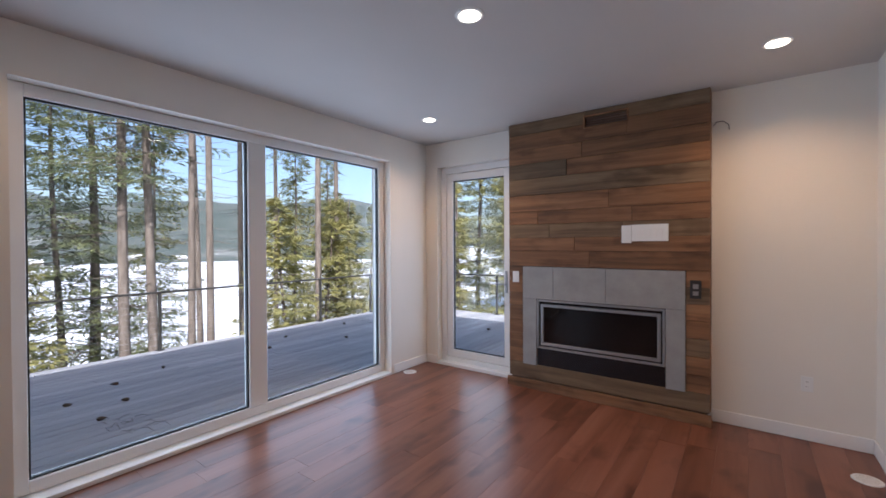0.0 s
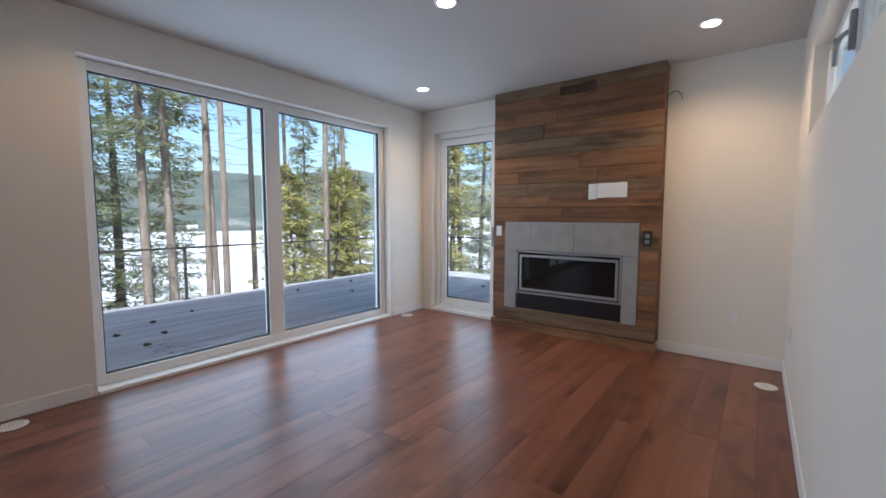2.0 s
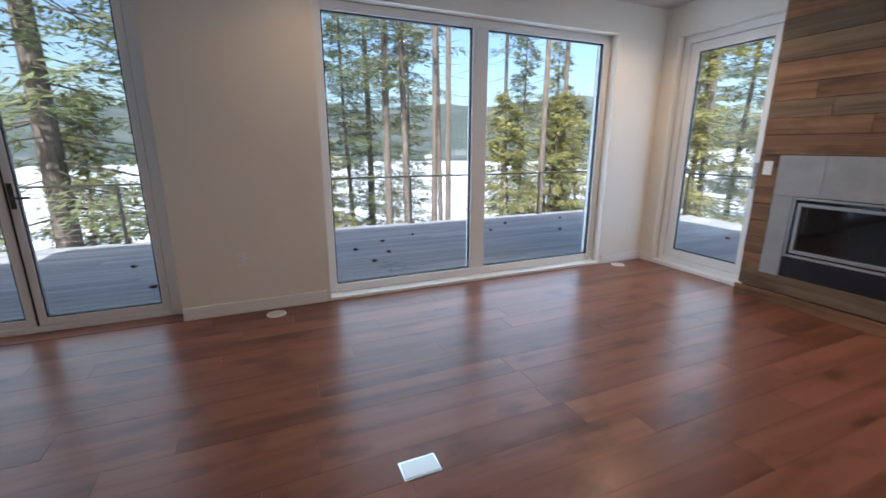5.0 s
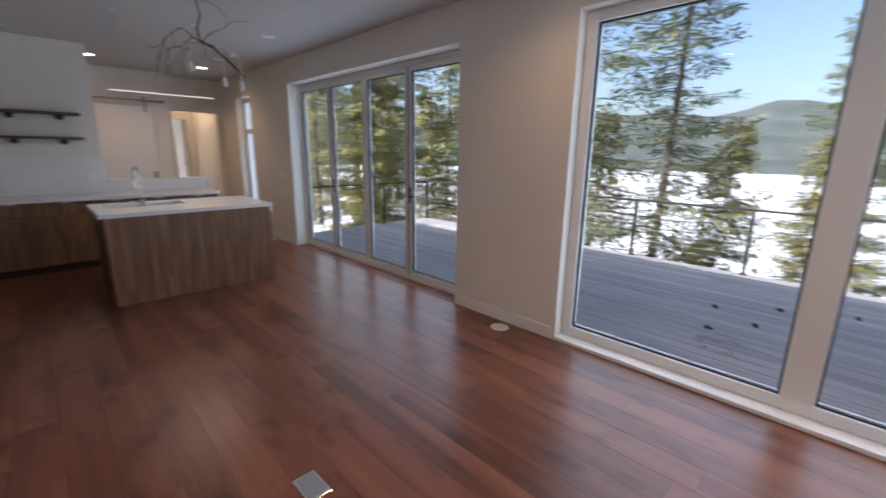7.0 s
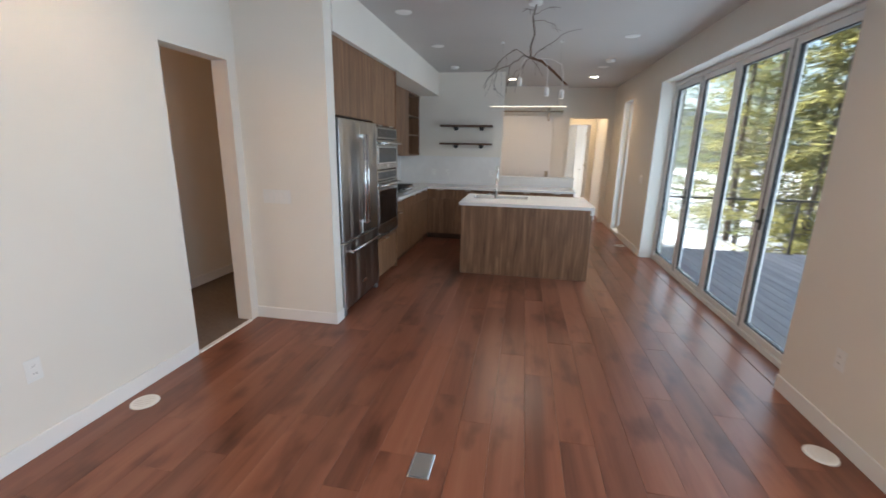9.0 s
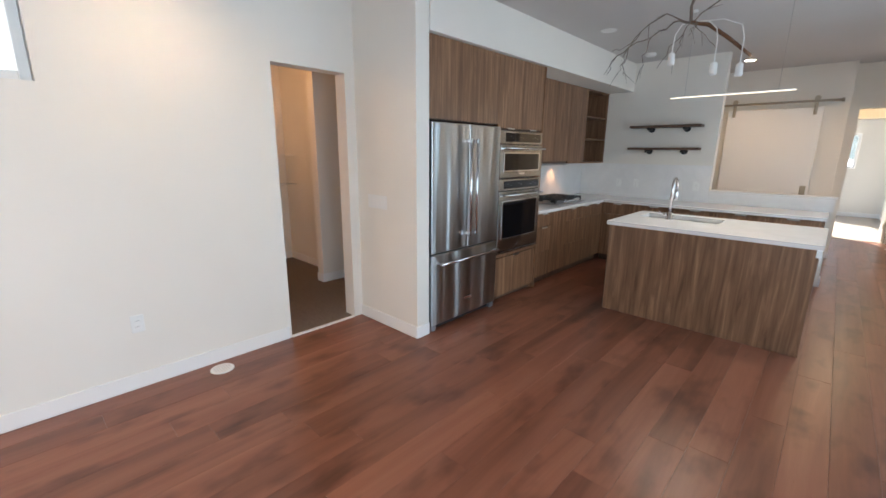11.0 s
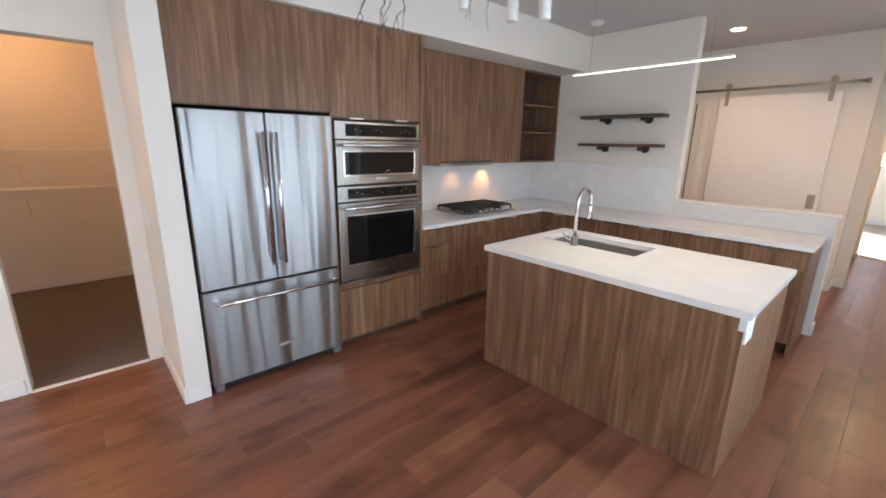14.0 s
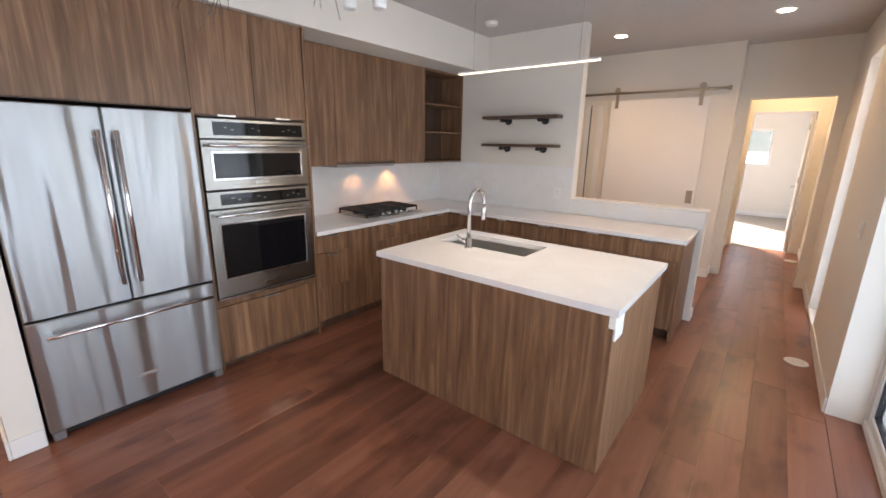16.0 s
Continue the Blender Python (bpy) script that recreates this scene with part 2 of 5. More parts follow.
def glass_pane(name, tint=(0.97, 0.985, 0.985)):
    m = bpy.data.materials.new(name)
    m.use_nodes = True
    n, k = m.node_tree.nodes, m.node_tree.links
    n.remove(n["Principled BSDF"])
    tr, gl, mx, lw = n.new("ShaderNodeBsdfTransparent"), n.new("ShaderNodeBsdfGlossy"), n.new("ShaderNodeMixShader"), n.new("ShaderNodeLayerWeight")
    pw, sc = n.new("ShaderNodeMath"), n.new("ShaderNodeMapRange")
    tr.inputs[0].default_value = (*tint, 1)
    gl.inputs["Roughness"].default_value = 0.0
    lw.inputs[0].default_value = 0.5
    pw.operation, pw.inputs[1].default_value = "POWER", 5.0
    sc.inputs[3].default_value, sc.inputs[4].default_value = 0.025, 0.7
    k.new(lw.outputs["Facing"], pw.inputs[0])
    k.new(pw.outputs[0], sc.inputs[0])
    k.new(sc.outputs[0], mx.inputs[0])
    k.new(tr.outputs[0], mx.inputs[1])
    k.new(gl.outputs[0], mx.inputs[2])
    k.new(mx.outputs[0], n["Material Output"].inputs["Surface"])
    return m


M_GLASS = glass_pane("window_glass")

# ---- mesh helpers ----
def mesh_object(name, bm, mats, parent=None, smooth=False):
    me = bpy.data.meshes.new(name)
    bm.normal_update()
    bm.to_mesh(me)
    bm.free()
    for m in (mats if isinstance(mats, (list, tuple)) else [mats]):
        me.materials.append(m)
    if smooth:
        for p in me.polygons:
            p.use_smooth = True
    ob = new(name, me)
    if parent:
        ob.parent = parent
    return ob


def add_box(bm, x0, x1, y0, y1, z0, z1, bev=0.0, mat=0, m=None):
    r = bmesh.ops.create_cube(bm, size=1.0)
    vs = r["verts"]
    t = Matrix.Translation(((x0 + x1) / 2, (y0 + y1) / 2, (z0 + z1) / 2)) @ Matrix.Diagonal((abs(x1 - x0), abs(y1 - y0), abs(z1 - z0), 1))
    bmesh.ops.transform(bm, matrix=(m @ t) if m else t, verts=vs)
    if bev:
        es = list({e for v in vs for e in v.link_edges})
        g = bmesh.ops.bevel(bm, geom=es, offset=bev, segments=1, profile=0.5, affect="EDGES")
        fs = g["faces"]
        vs = list({v for f in fs for v in f.verts} | {v for v in vs if v.is_valid})
    for f in {f for v in vs if v.is_valid for f in v.link_faces}:
        f.material_index = mat
    return vs


def add_tube(bm, pts, radii, seg=8, cap=True, mat=0):
    """A tube along points; radii: a number or one for each point."""
    pts = [Vector(p) for p in pts]
    if isinstance(radii, (int, float)):
        radii = [radii] * len(pts)
    rings, up = [], None
    for i, p in enumerate(pts):
        d = (pts[min(i + 1, len(pts) - 1)] - pts[max(i - 1, 0)]).normalized()
        if up is None:
            up = d.orthogonal().normalized()
        up = (up - d * up.dot(d)).normalized()
        side = d.cross(up)
        rings.append([bm.verts.new(p + (up * math.cos(a) + side * math.sin(a)) * radii[i]) for a in (2 * math.pi * j / seg for j in range(seg))])
    for a, b in zip(rings, rings[1:]):
        for j in range(seg):
            f = bm.faces.new((a[j], a[(j + 1) % seg], b[(j + 1) % seg], b[j]))
            f.material_index, f.smooth = mat, True
    if cap:
        for ring, rev in ((rings[0], True), (rings[-1], False)):
            f = bm.faces.new(ring[::-1] if rev else ring)
            f.material_index = mat


def box(name, x0, x1, y0, y1, z0, z1, mat, parent=None, bev=0.0):
    """A box whose origin is its middle, or its parent's origin."""
    bm = bmesh.new()
    add_box(bm, x0, x1, y0, y1, z0, z1, bev)
    return mesh_object(name, bm, mat, parent)


def boxes(name, rows, mat, parent=None, bev=0.0):
    bm = bmesh.new()
    for r in rows:
        add_box(bm, *r, bev=bev)
    return mesh_object(name, bm, mat, parent)


def parts(name, rows, mat, parent, bev=0.0):
    """One object for each box."""
    return [box(name, *r, mat, parent, bev) for r in rows]


def tube(name, pts, radii, mat, parent=None, seg=10):
    bm = bmesh.new()
    add_tube(bm, pts, radii, seg)
    return mesh_object(name, bm, mat, parent)


def empty(name, label, category, group="", kind=""):
    return tagged(new(name), label, category, group, kind)


def structure(ob, label):
    return tagged(ob, label, "structure", kind="structure")


# ---- walls: each is a mesh with real openings ----
def wall(name, axis, at, thick, a0, a1, z0, z1, holes, label, mat=None):
    """A wall across the axis 'x' or 'y' from at to at+thick, from a0 to a1, with holes (b0, b1, c0, c1)."""
    cuts = sorted({a0, a1} | {v for h in holes for v in h[:2]})
    rows = []
    for p, q in zip(cuts, cuts[1:]):
        gaps = sorted((h[2], h[3]) for h in holes if h[0] <= p and h[1] >= q)
        z = z0
        for g0, g1 in gaps + [(z1, z1)]:
            if g0 > z:
                rows.append((min(at, at + thick), max(at, at + thick), p, q, z, g0) if axis == "x" else (p, q, min(at, at + thick), max(at, at + thick), z, g0))
            z = max(z, g1)
    return structure(boxes(name, rows, mat or M_WALL), label)


W1 = (1.235, 4.315, 0.0, 2.48)          # picture window, west wall
BIF = (-3.43, 0.095, 0.0, 2.445)         # folding doors, west wall
NAR = (-5.58, -4.93, 0.04, 2.40)        # narrow window, west wall
NDOOR = (0.18, 1.24, 0.0, 2.48)         # glass door, north wall
EWIN = (1.81, 4.13, 1.875, 2.45)        # high window, east wall
CLO = (-0.09, 0.54, 0.0, 2.165)         # closet opening, east wall
EX = 4.08

wall("wall_west", "x", 0.0, -0.30, -13.1, 5.24, -0.02, CEIL, [W1, BIF, NAR], "warm white painted wall with large window openings")
wall("wall_north", "y", 4.98, 0.26, 0.0, EX, -0.02, CEIL, [NDOOR], "warm white painted wall behind the fireplace")
wall("wall_east", "x", EX, 0.14, -0.185, 5.24, -0.02, CEIL, [EWIN, CLO], "warm white painted wall with a high window")
wall("wall_pier", "y", -0.185, -0.135, 3.31, 4.22, -0.02, CEIL, [], "white painted wall end beside the fridge")
wall("wall_kitchen_east", "x", 4.0, 0.22, -6.34, -0.32, -0.02, CEIL, [], "white painted wall behind the kitchen cabinets")
wall("wall_kitchen_back", "y", -4.49, -0.12, 2.17, 4.0, -0.02, CEIL, [], "white painted wall behind the kitchen counter")
wall("wall_half", "y", -4.49, -0.12, 0.915, 2.168, -0.02, 1.045, [], "white painted half-height wall behind the kitchen counter")
structure(box("half_wall_cap", 0.900, 2.168, -4.62, -4.475, 1.047, 1.065, M_TRIM, bev=0.003), "white painted cap on the half wall")
wall("wall_barn", "y", -6.20, -0.14, 0.98, 4.0, -0.02, CEIL, [], "white painted wall behind the sliding door")
wall("wall_hall", "y", -6.48, -0.12, 0.0, 0.98, -0.02, CEIL, [(0.10, 0.868, -0.02, 2.18)], "white wall with an opening to the hall")
wall("wall_hall_side", "x", 0.98, 0.12, -8.6, -6.34, -0.02, CEIL, [], "white painted hall wall")
wall("wall_bedroom_door", "y", -8.6, -0.12, 0.0, 2.0, -0.02, CEIL, [(0.15, 0.91, -0.02, 2.16)], "white painted wall with a bedroom doorway")
# unseen opening, added and sized to let sun onto the bedroom floor
wall("wall_bedroom_east", "x", 2.0, 0.14, -12.9, -8.6, -0.02, CEIL, [(-12.5, -9.9, 0.02, 2.2)], "white bedroom wall with a tall opening")
wall("wall_south", "y", -12.9, -0.2, 0.0, 2.0, -0.02, CEIL, [(0.66, 1.20, 1.21, 2.07)], "white bedroom end wall with a small window")
wall("wall_closet_far", "x", 6.6, 0.12, -0.88, 1.82, -0.02, CEIL, [], "white closet wall")
wall("wall_closet_south", "y", -0.76, -0.12, 5.34, 6.6, -0.02, CEIL, [], "white closet wall")
wall("wall_closet_wing", "x", 5.22, 0.12, -2.0, -0.45, -0.02, CEIL, [], "white closet wall end")
wall("wall_closet_end", "y", -2.0, -0.12, 4.22, 5.34, -0.02, CEIL, [], "white closet wall")
wall("wall_closet_north", "y", 1.7, 0.12, 4.22, 6.6, -0.02, CEIL, [], "white closet wall")
structure(boxes("ceiling", [(-0.26, 6.75, -6.6, 5.24, CEIL, CEIL + 0.12), (-0.26, 2.14, -13.1, -6.602, CEIL, CEIL + 0.12)], M_CEIL), "flat white painted ceiling, greyed to hold its shade")
# unseen; eaves sized to shade east window and deck, cut back for sun patches
structure(boxes("roof", [(-0.95, 7.2, -4.4, 5.95, CEIL + 0.13, CEIL + 0.33), (-0.35, 7.2, -6.7, -4.402, CEIL + 0.13, CEIL + 0.33), (-0.35, 2.3, -13.6, -6.702, CEIL + 0.13, CEIL + 0.33)], M_DARKMETAL), "unseen dark flat roof, eaves shaped to block the sun")
structure(boxes("bulkhead", [(3.30, 4.0, -4.49, -0.322, 2.405, CEIL - 0.002)], M_WALL), "white painted bulkhead above the kitchen cabinets")

structure(box("underlay", -0.26, EX, -13.1, 5.2, -0.16, -0.021, M_SUBFLOOR), "dark underlay beneath the wooden floor")
structure(boxes("closet_carpet", [(EX + 0.02, 6.6, -0.76, 1.7, -0.1, 0.004), (EX + 0.145, 5.22, -2.0, -0.76, -0.1, 0.004)], M_CARPET), "brown carpet in the closet")
structure(box("bedroom_carpet", 0.001, 2.0, -12.9, -8.682, -0.02, 0.004, M_CARPET_PALE), "pale beige bedroom carpet")
structure(box("closet_threshold", EX - 0.01, EX + 0.025, -0.088, 0.538, 0.0, 0.008, M_TRIM), "pale threshold strip at the closet")

# baseboards
BH, BT = 0.105, 0.014
base_rows = [
    (0.002, BT, 0.097, 1.2, 0.001, BH), (0.002, BT, 4.35, 4.966, 0.001, BH), (0.002, BT, -4.90, -3.44, 0.001, BH), (0.002, BT, -6.47, -5.6, 0.001, BH),
    (3.10, EX - BT, 4.98 - BT, 4.978, 0.001, BH), (BT, 0.17, 4.98 - BT, 4.978, 0.001, BH),
    (EX - BT, EX - 0.002, 0.56, 4.965, 0.001, BH), (3.296, EX - 0.002, -0.183, -0.183 + BT, 0.001, BH), (3.296, 3.308, -0.318, -0.184, 0.001, BH),
    (0.900, 0.913, -4.62, -4.478, 0.001, BH), (0.915, 4.0, -4.625, -4.612, 0.001, BH), (0.985, 1.15, -6.198, -6.186, 0.001, BH), (2.5, 4.0, -6.198, -6.186, 0.001, BH), (0.966, 0.978, -6.478, -6.19, 0.001, BH),
    (0.872, 0.965, -6.478, -6.466, 0.001, BH), (0.966, 0.978, -8.59, -6.61, 0.001, BH), (0.002, 0.014, -8.59, -6.61, 0.001, BH), (0.016, 1.98, -12.898, -12.884, 0.001, BH), (0.002, 0.014, -12.88, -8.73, 0.001, BH),
    (6.586, 6.598, -0.744, 1.69, 0.005, BH), (5.342, 6.58, -0.758, -0.746, 0.005, BH), (5.206, 5.218, -1.99, -0.45, 0.005, BH), (5.206, 5.342, -0.449, -0.436, 0.005, BH), (4.23, 6.58, 1.686, 1.698, 0.005, BH),
]
structure(boxes("baseboard", base_rows, M_TRIM, bev=0.003), "white painted baseboards along the walls")


# ---- windows and glass doors ----
def ring(bm, axis, at, depth, a0, a1, z0, z1, w, bev=0.004, sides=(1, 1, 1, 1)):
    """A rectangular frame of bars of width w."""
    def bar(p, q, r, s):
        if axis == "x":
            add_box(bm, at, at + depth, p, q, r, s, bev)
        else:
            add_box(bm, p, q, at, at + depth, r, s, bev)
    bar(a0, a0 + w, z0, z1)
    bar(a1 - w, a1, z0, z1)
    bar(a0 + w, a1 - w, z0, z0 + w)
    bar(a0 + w, a1 - w, z1 - w, z1)


def pane(name, axis, at, a0, a1, z0, z1, parent):
    r = (at, at + 0.012, a0, a1, z0, z1) if axis == "x" else (a0, a1, at, at + 0.012, z0, z1)
    ob = box(name, *r, M_GLASS, parent)
    ob.visible_shadow = False
    return ob


M_GASKET = material("black_gasket", (0.012, 0.012, 0.013), 0.6)

w1 = empty("window_1", "large white-framed two-pane picture window to the deck", "window", kind="structure")
bm = bmesh.new()
ring(bm, "x", -0.20, 0.095, W1[0] + 0.003, W1[1] - 0.003, 0.033, W1[3] - 0.003, 0.075)
add_box(bm, -0.20, -0.105, 2.675, 2.835, 0.108, W1[3] - 0.08, 0.004)
mesh_object("frame", bm, M_VINYL, w1)
bm = bmesh.new()
ring(bm, "x", -0.16, 0.03, W1[0] + 0.078, 2.675, 0.108, W1[3] - 0.078, 0.012, 0.0)
ring(bm, "x", -0.16, 0.03, 2.835, W1[1] - 0.078, 0.108, W1[3] - 0.078, 0.012, 0.0)
mesh_object("gasket", bm, M_GASKET, w1)
pane("pane", "x", -0.155, W1[0] + 0.09, 2.663, 0.12, W1[3] - 0.09, w1)
pane("pane", "x", -0.155, 2.847, W1[1] - 0.09, 0.12, W1[3] - 0.09, w1)
box("sill", -0.20, 0.012, W1[0] + 0.004, W1[1] - 0.004, 0.0, 0.031, M_TRIM, w1, 0.004)

bf = empty("door_1", "white-framed folding glass doors to the deck, closed", "door", kind="structure")
bm = bmesh.new()
ring(bm, "x", -0.27, 0.10, BIF[0] + 0.003, BIF[1] - 0.003, 0.0, BIF[3] - 0.003, 0.012)
add_box(bm, -0.27, -0.17, -0.008, BIF[1] - 0.016, 0.013, BIF[3] - 0.016, 0.004)
add_box(bm, -0.27, -0.17, BIF[0] + 0.016, -0.01, 0.013, 0.046, 0.003)
add_box(bm, -0.27, -0.17, BIF[0] + 0.016, -0.01, BIF[3] - 0.049, BIF[3] - 0.016, 0.003)
mesh_object("frame", bm, M_VINYL, bf)
pw = 0.8505
for i in range(4):
    p0 = -3.412 + i * pw
    p1 = p0 + pw
    bm = bmesh.new()
    ring(bm, "x", -0.245, 0.06, p0 + 0.003, p1 - 0.003, 0.048, BIF[3] - 0.05, 0.056)
    leaf = mesh_object("leaf", bm, M_VINYL, bf)
    bm = bmesh.new()
    ring(bm, "x", -0.225, 0.03, p0 + 0.059, p1 - 0.059, 0.104, BIF[3] - 0.106, 0.01, 0.0)
    mesh_object("gasket", bm, M_GASKET, leaf)
    pane("pane", "x", -0.22, p0 + 0.069, p1 - 0.069, 0.114, BIF[3] - 0.116, leaf)
    if i in (1, 3):
        bm = bmesh.new()
        add_box(bm, -0.191, -0.182, p0 - 0.0, p0 + 0.012, 0.05, BIF[3] - 0.06)
        mesh_object("seal", bm, M_GASKET, leaf)
        bm = bmesh.new()
        add_box(bm, -0.184, -0.174, p0 + 0.02, p0 + 0.05, 0.92, 1.10, 0.003)
        add_tube(bm, [(-0.17, p0 + 0.035, 1.0), (-0.14, p0 + 0.035, 1.0), (-0.13, p0 + 0.05, 1.0), (-0.13, p0 + 0.15, 1.0)], 0.009, 8)
        mesh_object("handle", bm, M_DARKMETAL, leaf)

nw = empty("window_2", "narrow tall white-framed window with a vent light", "window", kind="structure")
bm = bmesh.new()
ring(bm, "x", -0.20, 0.09, NAR[0] + 0.003, NAR[1] - 0.003, NAR[2] + 0.003, NAR[3] - 0.003, 0.07)
add_box(bm, -0.20, -0.11, NAR[0] + 0.07, NAR[1] - 0.07, 1.78, 1.86, 0.004)
mesh_object("frame", bm, M_VINYL, nw)
pane("pane", "x", -0.155, NAR[0] + 0.06, NAR[1] - 0.06, 0.1, 1.79, nw)
pane("pane", "x", -0.155, NAR[0] + 0.06, NAR[1] - 0.06, 1.85, NAR[3] - 0.06, nw)

nd = empty("door_2", "white-framed full glass door beside the fireplace, closed", "door", kind="structure")
bm = bmesh.new()
ring(bm, "y", 5.06, 0.12, NDOOR[0] + 0.003, NDOOR[1] - 0.003, 0.02, NDOOR[3] - 0.003, 0.075)
mesh_object("frame", bm, M_VINYL, nd)
bm = bmesh.new()
ring(bm, "y", 5.075, 0.07, NDOOR[0] + 0.082, NDOOR[1] - 0.082, 0.10, NDOOR[3] - 0.085, 0.085)
leaf = mesh_object("leaf", bm, M_VINYL, nd)
bm = bmesh.new()
ring(bm, "y", 5.10, 0.02, NDOOR[0] + 0.168, NDOOR[1] - 0.168, 0.186, NDOOR[3] - 0.171, 0.012, 0.0)
mesh_object("gasket", bm, M_GASKET, leaf)
pane("pane", "y", 5.105, NDOOR[0] + 0.175, NDOOR[1] - 0.175, 0.193, NDOOR[3] - 0.178, leaf)
bm = bmesh.new()
add_box(bm, 1.09, 1.12, 5.062, 5.075, 0.95, 1.2, 0.003)
add_tube(bm, [(1.105, 5.06, 1.05), (1.105, 5.02, 1.05), (1.08, 5.015, 1.05), (0.98, 5.015, 1.05)], 0.009, 8)
mesh_object("handle", bm, M_TRIMMETAL, leaf)
box("sill", NDOOR[0] + 0.004, NDOOR[1] - 0.004, 4.972, 5.06, 0.0, 0.04, M_TRIM, nd, 0.003)

ew = empty("window_3", "high white-framed awning window with metal stays", "window", kind="structure")
bm = bmesh.new()
ring(bm, "x", EX + 0.085, 0.05, EWIN[0] + 0.003, EWIN[1] - 0.003, EWIN[2] + 0.003, EWIN[3] - 0.003, 0.05)
add_box(bm, EX + 0.085, EX + 0.135, 2.93, 3.01, EWIN[2] + 0.05, EWIN[3] - 0.05, 0.003)
mesh_object("frame", bm, M_VINYL, ew)
bm = bmesh.new()
ring(bm, "x", EX + 0.07, 0.03, 3.01, EWIN[1] - 0.05, EWIN[2] + 0.05, EWIN[3] - 0.05, 0.05)
sash = mesh_object("sash", bm, M_VINYL, ew)
bm = bmesh.new()
add_box(bm, EX + 0.045, EX + 0.07, 3.03, 3.06, 2.08, 2.25, 0.003)
add_tube(bm, [(EX + 0.055, 3.06, 2.17), (EX + 0.03, 3.12, 2.17), (EX + 0.02, 3.24, 2.15)], 0.012, 8)
add_tube(bm, [(EX + 0.025, 3.24, 2.07), (EX + 0.025, 3.24, 2.2)], 0.012, 8)
mesh_object("stay", bm, M_TRIMMETAL, sash)
pane("pane", "x", EX + 0.1, 3.0, EWIN[1] - 0.09, EWIN[2] + 0.09, EWIN[3] - 0.09, ew)
pane("pane", "x", EX + 0.1, EWIN[0] + 0.04, 2.94, EWIN[2] + 0.04, EWIN[3] - 0.04, ew)

sw = empty("window_4", "small white-framed bedroom window", "window", kind="structure")
bm = bmesh.new()
ring(bm, "y", -13.0, 0.06, 0.663, 1.197, 1.213, 2.067, 0.05)
mesh_object("frame", bm, M_VINYL, sw)
pane("pane", "y", -12.98, 0.70, 1.16, 1.25, 2.03, sw)

# bedroom doorway and its open door
structure(boxes("trim", [(0.128, 0.15, -8.72, -8.585, 0.001, 2.185), (0.91, 0.932, -8.72, -8.585, 0.001, 2.185), (0.15, 0.91, -8.72, -8.585, 2.16, 2.185)], M_TRIM, bev=0.003), "white painted door trim")
dr = empty("door_3", "white bedroom door with dark hinges, standing open", "door", kind="structure")
box("leaf", 0.155, 0.195, -9.50, -8.74, 0.01, 2.14, M_TRIM, dr, 0.004)
parts("hinge", [(0.196, 0.206, -8.79, -8.742, z, z + 0.09) for z in (0.25, 1.1, 1.9)], M_NICKEL, dr, 0.002)
bm = bmesh.new()
add_tube(bm, [(0.20, -9.42, 1.0), (0.25, -9.42, 1.0), (0.25, -9.30, 1.0)], 0.01, 8)
mesh_object("handle", bm, M_NICKEL, dr)


# ---- recessed lights ----
def pot_light(x, y, lit):
    e = empty("recessed_light", "round recessed ceiling light with white trim, " + ("lit warm" if lit else "unlit"), "ceiling light", "recessed ceiling lights")
    e.location = (x, y, CEIL)
    bm = bmesh.new()
    add_tube(bm, [(0, 0, -0.001), (0, 0, -0.006)], [0.082, 0.076], 32)
    mesh_object("trim", bm, M_PLASTIC, e)
    bm = bmesh.new()
    add_tube(bm, [(0, 0, -0.0065), (0, 0, -0.009)], 0.060, 32)
    mesh_object("lens", bm, M_POT if lit else M_TRIM, e)
    return e


for px, py in POTS_ON:
    pot_light(px, py, True)
for px, py in POTS_OFF:
    pot_light(px, py, False)
for sx, sy in ((2.945, -3.97), (0.662, -3.645)):
    tagged(tube("smoke_detector", [(sx, sy, CEIL - 0.001), (sx, sy, CEIL - 0.03), (sx, sy, CEIL - 0.038)], [0.065, 0.06, 0.045], M_PLASTIC, seg=24), "round white smoke detector on the ceiling", "detector", "smoke detectors")


# ---- round floor vents, floor outlet, wall plates ----
def floor_vent(x, y):
    e = empty("floor_vent", "round white floor register with thin slots", "floor vent", "round floor registers")
    e.location = (x, y, 0.0)
    bm = bmesh.new()
    add_tube(bm, [(0, 0, 0.0005), (0, 0, 0.005), (0, 0, 0.007)], [0.078, 0.076, 0.069], 32)
    mesh_object("cover", bm, M_PLASTIC, e)
    bm = bmesh.new()
    for i in range(-3, 4):
        w = math.sqrt(max(0.058 ** 2 - (i * 0.016) ** 2, 0))
        add_box(bm, -w, w, i * 0.016 - 0.0022, i * 0.016 + 0.0022, 0.0066, 0.0076)
    mesh_object("slot", bm, M_CEIL, e)


for vx, vy in [(0.137, 0.774), (0.118, 4.506), (3.954, 4.49), (3.945, 1.14), (0.122, -4.15), (0.1, -8.0)]:
    floor_vent(vx, vy)

fo = empty("floor_outlet", "square steel floor outlet cover plate", "floor outlet")
fo.location = (2.178, 1.289, 0)
box("plate", -0.055, 0.055, -0.085, 0.085, 0.0005, 0.005, M_CHROME, fo, 0.002)
box("flap", -0.046, 0.046, -0.076, 0.076, 0.005, 0.007, M_SINK, fo, 0.001)


